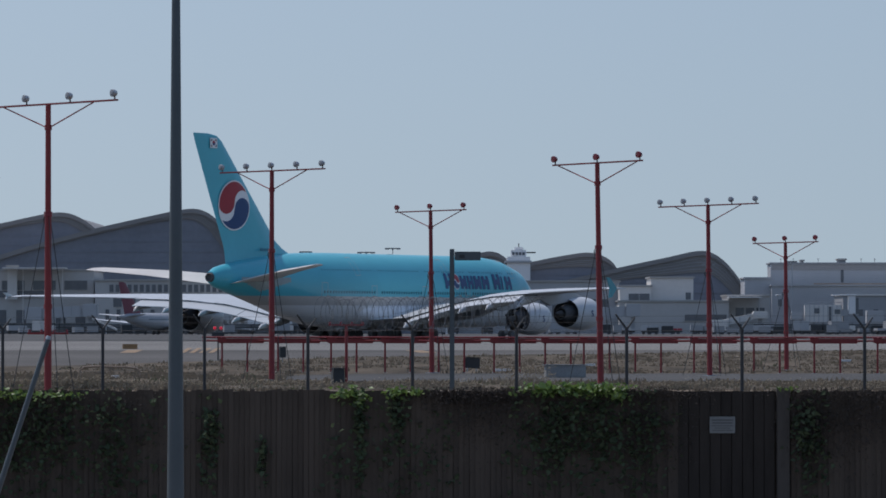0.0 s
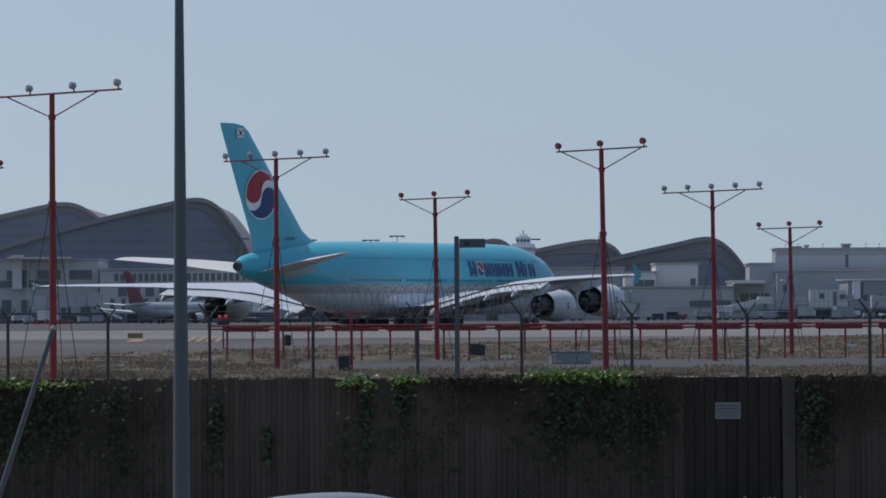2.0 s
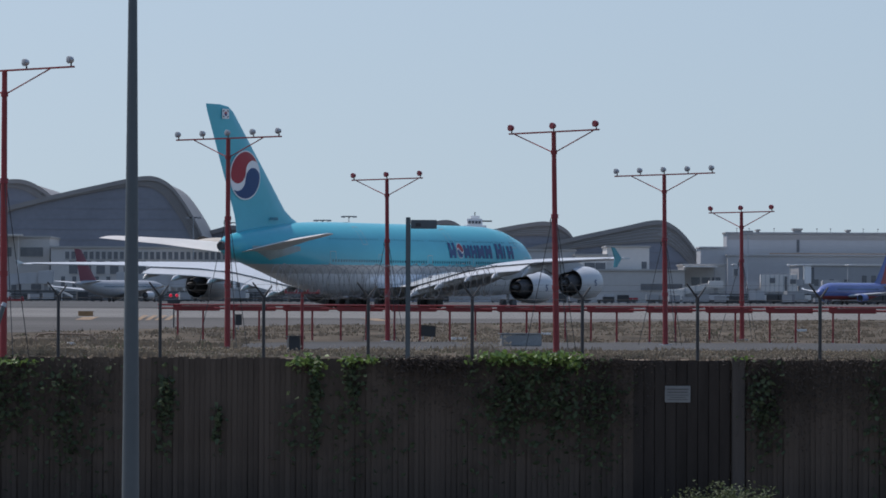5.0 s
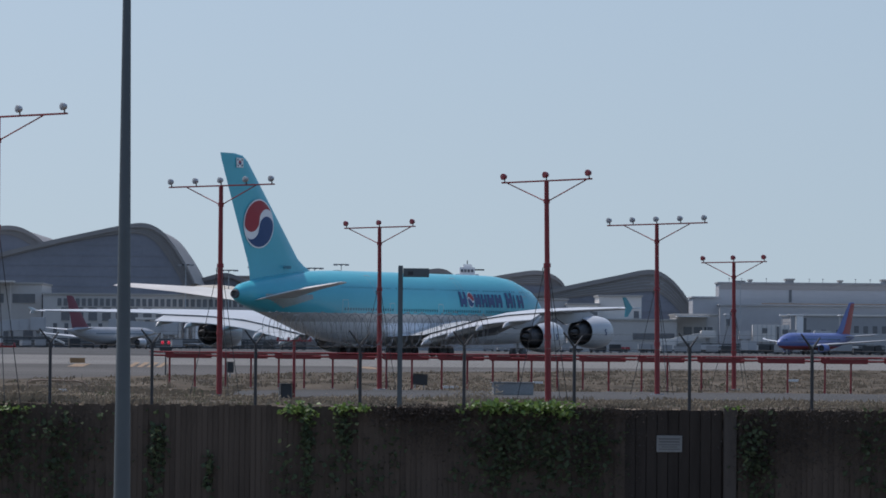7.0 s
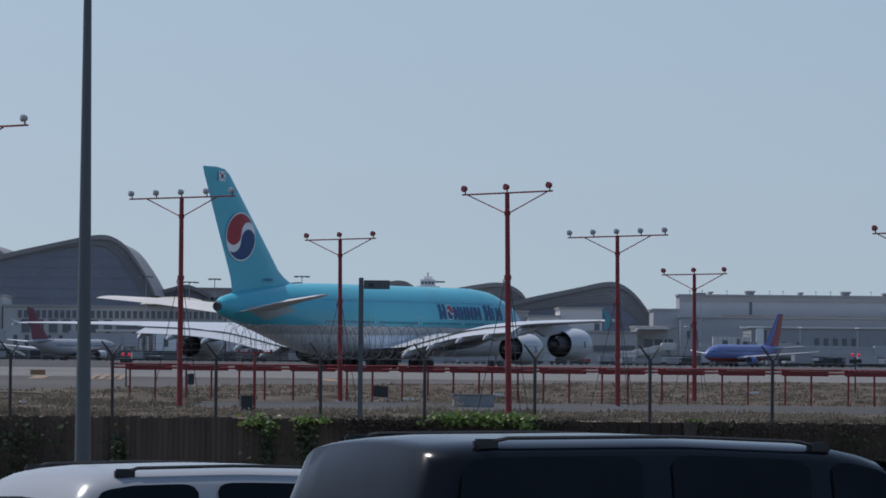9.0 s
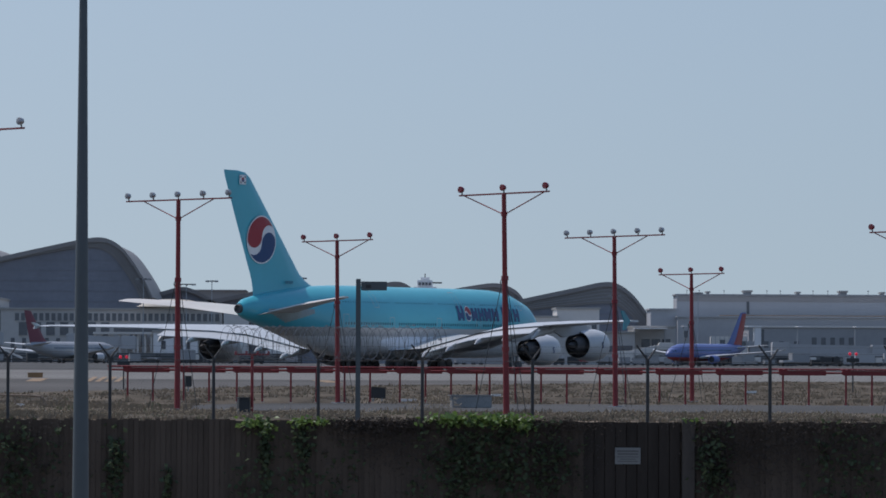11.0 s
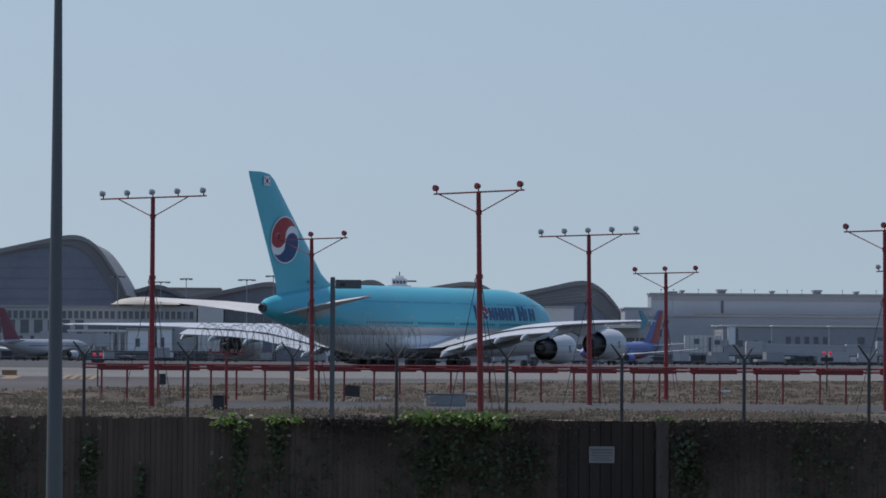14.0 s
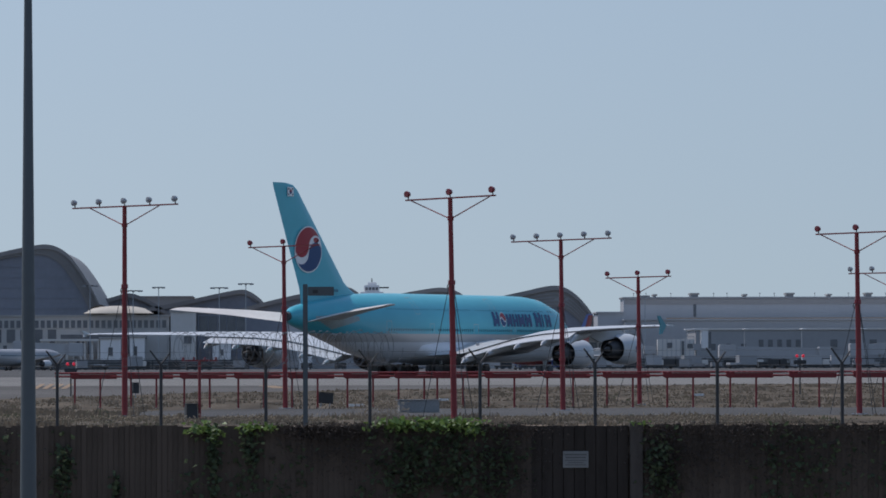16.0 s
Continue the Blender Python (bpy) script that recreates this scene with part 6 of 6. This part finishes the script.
# ---- small things on the airfield ----
def field_box(name, px, py, w, h, d, material, label, category, tilt=0, legs=0, depth=0.3):
    s = F_LEN / d
    c = at(px, py, d)
    zt = max(0.0, c.z - h / s / 2)
    root = thing(name, label, category, pose(c.x, d, 0, 0, 0, 12))
    bm = nb()
    lift = zt if legs else 0.0
    box(bm, -w / s / 2, w / s / 2, -depth / 2, depth / 2, lift + (0.02 if not legs else 0), lift + h / s, bevel=min(0.02, h / s / 8), m=pose(0, 0, 0, 0, tilt, 0))
    part("case", bm, material, root)
    bm = nb()
    box(bm, -w / s * 0.54, w / s * 0.54, -depth * 0.54, depth * 0.54, lift + h / s + 0.002, lift + h / s + 0.03, bevel=0.005, m=pose(0, 0, 0, 0, tilt, 0))
    part("lid", bm, material, root)
    if legs:
        for k in range(legs):
            x = (k - (legs - 1) / 2) * w / s * 0.6
            bm = nb()
            tube(bm, (x, 0, 0), (x, 0, lift + 0.02), 0.02, n=6)
            part("leg", bm, "steel", root)
    else:
        bm = nb()
        box(bm, -w / s * 0.6, w / s * 0.6, -depth * 0.6, depth * 0.6, 0, 0.02)
        part("plinth", bm, "kerb", root)
    return root


field_box("taxiway_sign", 230, 614, 26, 8, 300, "yellow", "low yellow taxiway guidance sign", "sign", legs=3)
field_box("utility_box", 598, 664, 20, 28, 112, "dark", "dark grey utility cabinet in dry grass", "cabinet")
field_box("field_sign", 835, 643, 27, 18, 146, "dark", "dark square panel on short legs", "sign", tilt=4, legs=2, depth=0.06)
field_box("equipment_case", 1000, 656, 72, 22, 128, "case", "long pale equipment case lying in the grass", "case")
field_box("barrel", 500, 624, 11, 18, 190, "dark", "black upright marker drum by the taxiway", "drum", legs=1)
field_box("ground_marker", 205, 668, 13, 3, 126, "paint", "low white marker board in the grass", "marker", legs=2, depth=0.1)
field_box("ground_marker", 890, 656, 26, 2.5, 146, "paint", "low white marker board in the grass", "marker", legs=2, depth=0.1)
field_box("ground_marker", 1497, 639, 18, 2.5, 190, "paint", "low white marker board in the grass", "marker", legs=2, depth=0.1)
field_box("ground_marker", 1045, 648, 16, 2.5, 170, "paint", "low white marker board in the grass", "marker", legs=2, depth=0.1)


def hoop_rail():
    d = 129.0
    a, b = at(142, 649, d), at(247, 649, d)
    root = thing("hoop_rail", "bent pale pipe guard rail in the grass", "rail", pose(a.x, d, 0))
    w, h = b.x - a.x, a.z
    bm = nb()
    pts = [(0, 0, 0), (0.0, 0, h * 0.7), (0.12, 0, h * 0.95), (0.4, 0, h), (w * 0.5, 0, h * 0.98), (w - 0.35, 0, h * 0.95), (w - 0.1, 0, h * 0.85), (w, 0, h * 0.6), (w, 0, 0)]
    for p, q in zip(pts, pts[1:]):
        tube(bm, p, q, 0.026, n=8)
    part("pipe", bm, "rust", root, smooth=True)
    for x in (w * 0.5,):
        bm = nb()
        tube(bm, (x, 0, 0), (x, 0, h * 0.97), 0.022, n=8)
        part("upright", bm, "rust", root, smooth=True)


hoop_rail()


def guard_light(px, py, d):
    c = at(px, py, d)
    root = thing("runway_guard_light", "pair of glowing red lamps on a dark stand", "warning light", pose(c.x, d, 0))
    bm = nb()
    box(bm, -0.26, 0.26, -0.1, 0.1, c.z - 0.34, c.z - 0.17, bevel=0.02)
    part("housing", bm, "dark", root)
    bm = nb()
    tube(bm, (0, 0, 0), (0, 0, c.z - 0.33), 0.03, n=8)
    part("stand", bm, "dark", root, smooth=True)
    for x in (-0.13, 0.13):
        bm = nb()
        revolve_pts = ((0.12, 0.05), (0.0, 0.07), (-0.1, 0.06))
        loft(bm, [[Vector((x + r * math.cos(a), -0.1 - u * 0.4, c.z + r * math.sin(a))) for a in [6.28319 * j / 14 for j in range(14)]] for u, r in revolve_pts])
        part("lamp", bm, "beacon", root, smooth=True)


guard_light(386, 581, 200)
guard_light(1677, 570, 200)


# ---- dry grass and weeds ----
def tufts(name, x0, x1, y0, y1, count, hgt, seed, material, label, category="grass", clump=1.0):
    rng = random.Random(seed)
    vs, fs = [], []
    for _ in range(count):
        y = y0 + (y1 - y0) * rng.random()
        x = rng.uniform(x0, x1) * y / y1
        if y > 103 and (y > infield_edge(x) - 2 or (117.5 < y < 140.5 and x > -4.2)):
            continue
        if noise.noise(Vector((x * 0.35, y * 0.12, seed))) < -0.15 * clump:
            continue
        zb = ground_z(y)
        k = 0.4 + 1.5 * max(0.0, noise.noise(Vector((x * 0.8, y * 0.3, seed + 5))) + 0.3) * rng.random()
        for _b in range(6):
            a = rng.uniform(0, 6.28)
            h = hgt * k * rng.uniform(0.5, 1.2)
            dx, dy = math.cos(a), math.sin(a)
            px, py = x + rng.gauss(0, 0.12), y + rng.gauss(0, 0.12)
            w = 0.018 + 0.02 * rng.random()
            lean = rng.uniform(0.1, 0.6) * h
            base = len(vs)
            vs += [(px - w, py, zb - 0.01), (px + w, py, zb - 0.01), (px + dx * lean * 0.5 + w * 0.6, py + dy * lean * 0.5, zb + h * 0.7), (px + dx * lean, py + dy * lean, zb + h)]
            fs += [(base, base + 1, base + 2), (base, base + 2, base + 3)]
    me = bpy.data.meshes.new(name)
    me.from_pydata(vs, [], fs)
    me.materials.append(M[material])
    return tagged(new(name, me), label, category, kind="stuff")


tufts("dry_grass", -14, 19, 96, 141, 6500, 0.12, 21, "straw", "dry straw-coloured grass along the fence")
tufts("dry_grass", -24, 48, 140, 300, 4500, 0.13, 22, "straw", "dry straw-coloured grass on the infield")
tufts("weed", -14, 19, 99, 135, 500, 0.10, 23, "weed", "low grey-green weeds in dry grass", "weed", 2.0)
tufts("weed", -24, 48, 143, 290, 300, 0.08, 24, "weed", "low grey-green weeds in dry grass", "weed", 2.0)


def pale_weeds():
    rng = random.Random(31)
    blobs = []
    for px, py, w, h, n in ((940, 662, 26, 26, 220), (905, 668, 20, 16, 100), (965, 668, 20, 14, 90), (180, 686, 80, 12, 620), (110, 688, 70, 10, 460), (40, 690, 70, 8, 300), (225, 688, 30, 10, 120), (1560, 682, 60, 7, 160), (1640, 682, 60, 7, 160), (330, 688, 80, 7, 260), (450, 688, 80, 7, 260), (560, 688, 60, 7, 180), (700, 685, 80, 6, 200), (820, 686, 60, 7, 200), (1200, 684, 80, 6, 160), (1330, 684, 80, 6, 160), (1450, 684, 60, 7, 160), (20, 690, 60, 7, 120)):
        d = 104.0
        c = at(px, py, d)
        blobs.append((c.x, d, max(0.12, c.z), w * d / F_LEN, 0.3, h * d / F_LEN, n))
    vs, fs = [], []
    for cx, cy, cz, rx, ry, rz, n in blobs:
        for _ in range(n):
            x, z = cx + rng.gauss(0, 0.5) * rx, cz + rng.gauss(0, 0.5) * rz
            base = len(vs)
            s = rng.uniform(0.008, 0.02)
            vs += [(x, cy, 0), (x + 0.004, cy, 0), (x + 0.004 + rng.gauss(0, 0.03), cy, z), (x - s, cy - s, z), (x + s, cy + s, z + s), (x, cy - s, z + 2 * s)]
            fs += [(base, base + 1, base + 2), (base + 3, base + 4, base + 5)]
    me = bpy.data.meshes.new("pale_weed")
    me.from_pydata(vs, [], fs)
    me.materials.append(M["pale_straw"])
    tagged(new("pale_weed", me), "pale dry seed heads beside the fence", "weed", kind="stuff")


pale_weeds()


def bush(px, py, w, h, d, seed, label):
    c = at(px, py, d)
    rng = random.Random(seed)
    blobs = []
    zb = ground_z(d)
    hh = c.z - zb
    for _ in range(26):
        a, r = rng.uniform(0, 6.28), rng.random() ** 0.5
        blobs.append((c.x + r * math.cos(a) * w * d / F_LEN / 2, d + r * math.sin(a) * 0.4 + 0.2, zb + hh * (0.15 + 0.8 * rng.random() * (1 - 0.4 * r)), 0.3, 0.3, 0.22, 110))
    vs, fs = [], []
    for cx, cy, cz, rx, ry, rz, n in blobs:
        for _ in range(n):
            p = Vector((cx + rng.gauss(0, 0.45) * rx, cy + rng.gauss(0, 0.45) * ry, min(c.z + rng.uniform(-0.05, 0.04), cz + rng.gauss(0, 0.45) * rz)))
            q = Euler((rng.uniform(-1, 1), rng.uniform(-1, 1), rng.uniform(0, 6.28))).to_matrix()
            s = rng.uniform(0.03, 0.06)
            base = len(vs)
            vs += [p + q @ Vector(u) * s for u in ((0, -0.5, 0), (0.35, 0, 0.1), (0, 0.6, 0), (-0.35, 0, 0.1))]
            fs += [(base, base + 1, base + 2), (base, base + 2, base + 3)]
    root = thing("bush", label, "bush", pose(0, 0, 0))
    me = bpy.data.meshes.new("foliage")
    me.from_pydata(vs, [], fs)
    me.materials.append(M["olive"])
    ob = new("foliage", me)
    ob.parent = root
    for k in range(5):
        bm = nb()
        tube(bm, (c.x + rng.gauss(0, 0.1), d + 0.2, zb - 0.02), (c.x + rng.gauss(0, 0.35), d + 0.2 + rng.gauss(0, 0.15), zb + hh * 0.7), 0.02, 0.008, 6)
        part("stem", bm, "twig", root)


bush(1365, 907, 150, 60, 70, 41, "rounded green bush at the foot of the wall")


# ---- motion ----
def along(rows, start, heading, bank=0.0):
    """Poses at distances along a straight taxiing line."""
    h = radians(heading)
    return [(t, pose(start[0] + math.sin(h) * s, start[1] + math.cos(h) * s, 0, bank, 0, 90 - heading)) for t, s in rows]


def drive(vehicle, t0, x_at, speed, y0):
    """Along the bend at a steady pace; y0 names the lane."""
    rows = []
    for t in sorted({0.0, 16.0} | {t0 + 0.1 * k for k in range(-14, 15)} | {t0 + k for k in (-6, -4, -3, -2, 2, 3, 4, 6)}):
        if not 0 <= t <= 16:
            continue
        x = x_at + speed * (t - t0)
        y = bend(x, y0)
        slope = 0.625 / math.cosh(x * 0.125) ** 2
        turn = math.degrees(math.atan(slope)) + (0 if speed > 0 else 180)
        rows.append((t, pose(x, y, ground_z(y) + 0.01, 0, 0, turn)))
    walk(vehicle, rows)


def motions():
    walk(jumbo, along([(0, -0.06), (1, 2.20), (2, 4.41), (3, 6.59), (4, 8.75), (5.2, 11.33), (6.5, 14.13), (7.5, 16.30), (8.5, 18.52), (9.5, 20.83), (10.5, 23.32), (11.5, 26.08), (12.5, 29.26), (13.5, 33.04), (14.5, 37.65), (15.25, 41.82), (16, 46.75)], (-8.01, 545.94), 31, -0.4))
    walk(taxier, along([(0, -61.37), (2, -47.98), (4, -34.67), (6, -21.21), (8, -7.34), (10, 7.16), (12, 22.54), (14, 39.03), (16, 56.89)], (90.53, 1106.90), 217))
    drive(silver_suv, 3.5, 2.71, -19.2, 54.5)
    drive(dark_van, 3.8, 1.90, -17.7, 57.0)
    drive(far_sedan, 1.2, 1.5, -21.0, 54.5)
    drive(far_sedan_two, 1.8, 2.0, -18.7, 54.5)
    drive(blue_van, 6.3, 1.35, 20.0, 32.4)
    drive(dark_suv, 9.0, 2.35, 17.6, 26.8)
    drive(white_suv, 9.2, 3.02, 17.0, 31.5)
    drive(second_suv, 12.3, 3.42, 19.0, 34.6)
    drive(white_sedan, 12.1, 2.7, 19.5, 32.5)
    drive(grey_sedan, 8.1, 0.7, 18.6, 32.5)


motions()
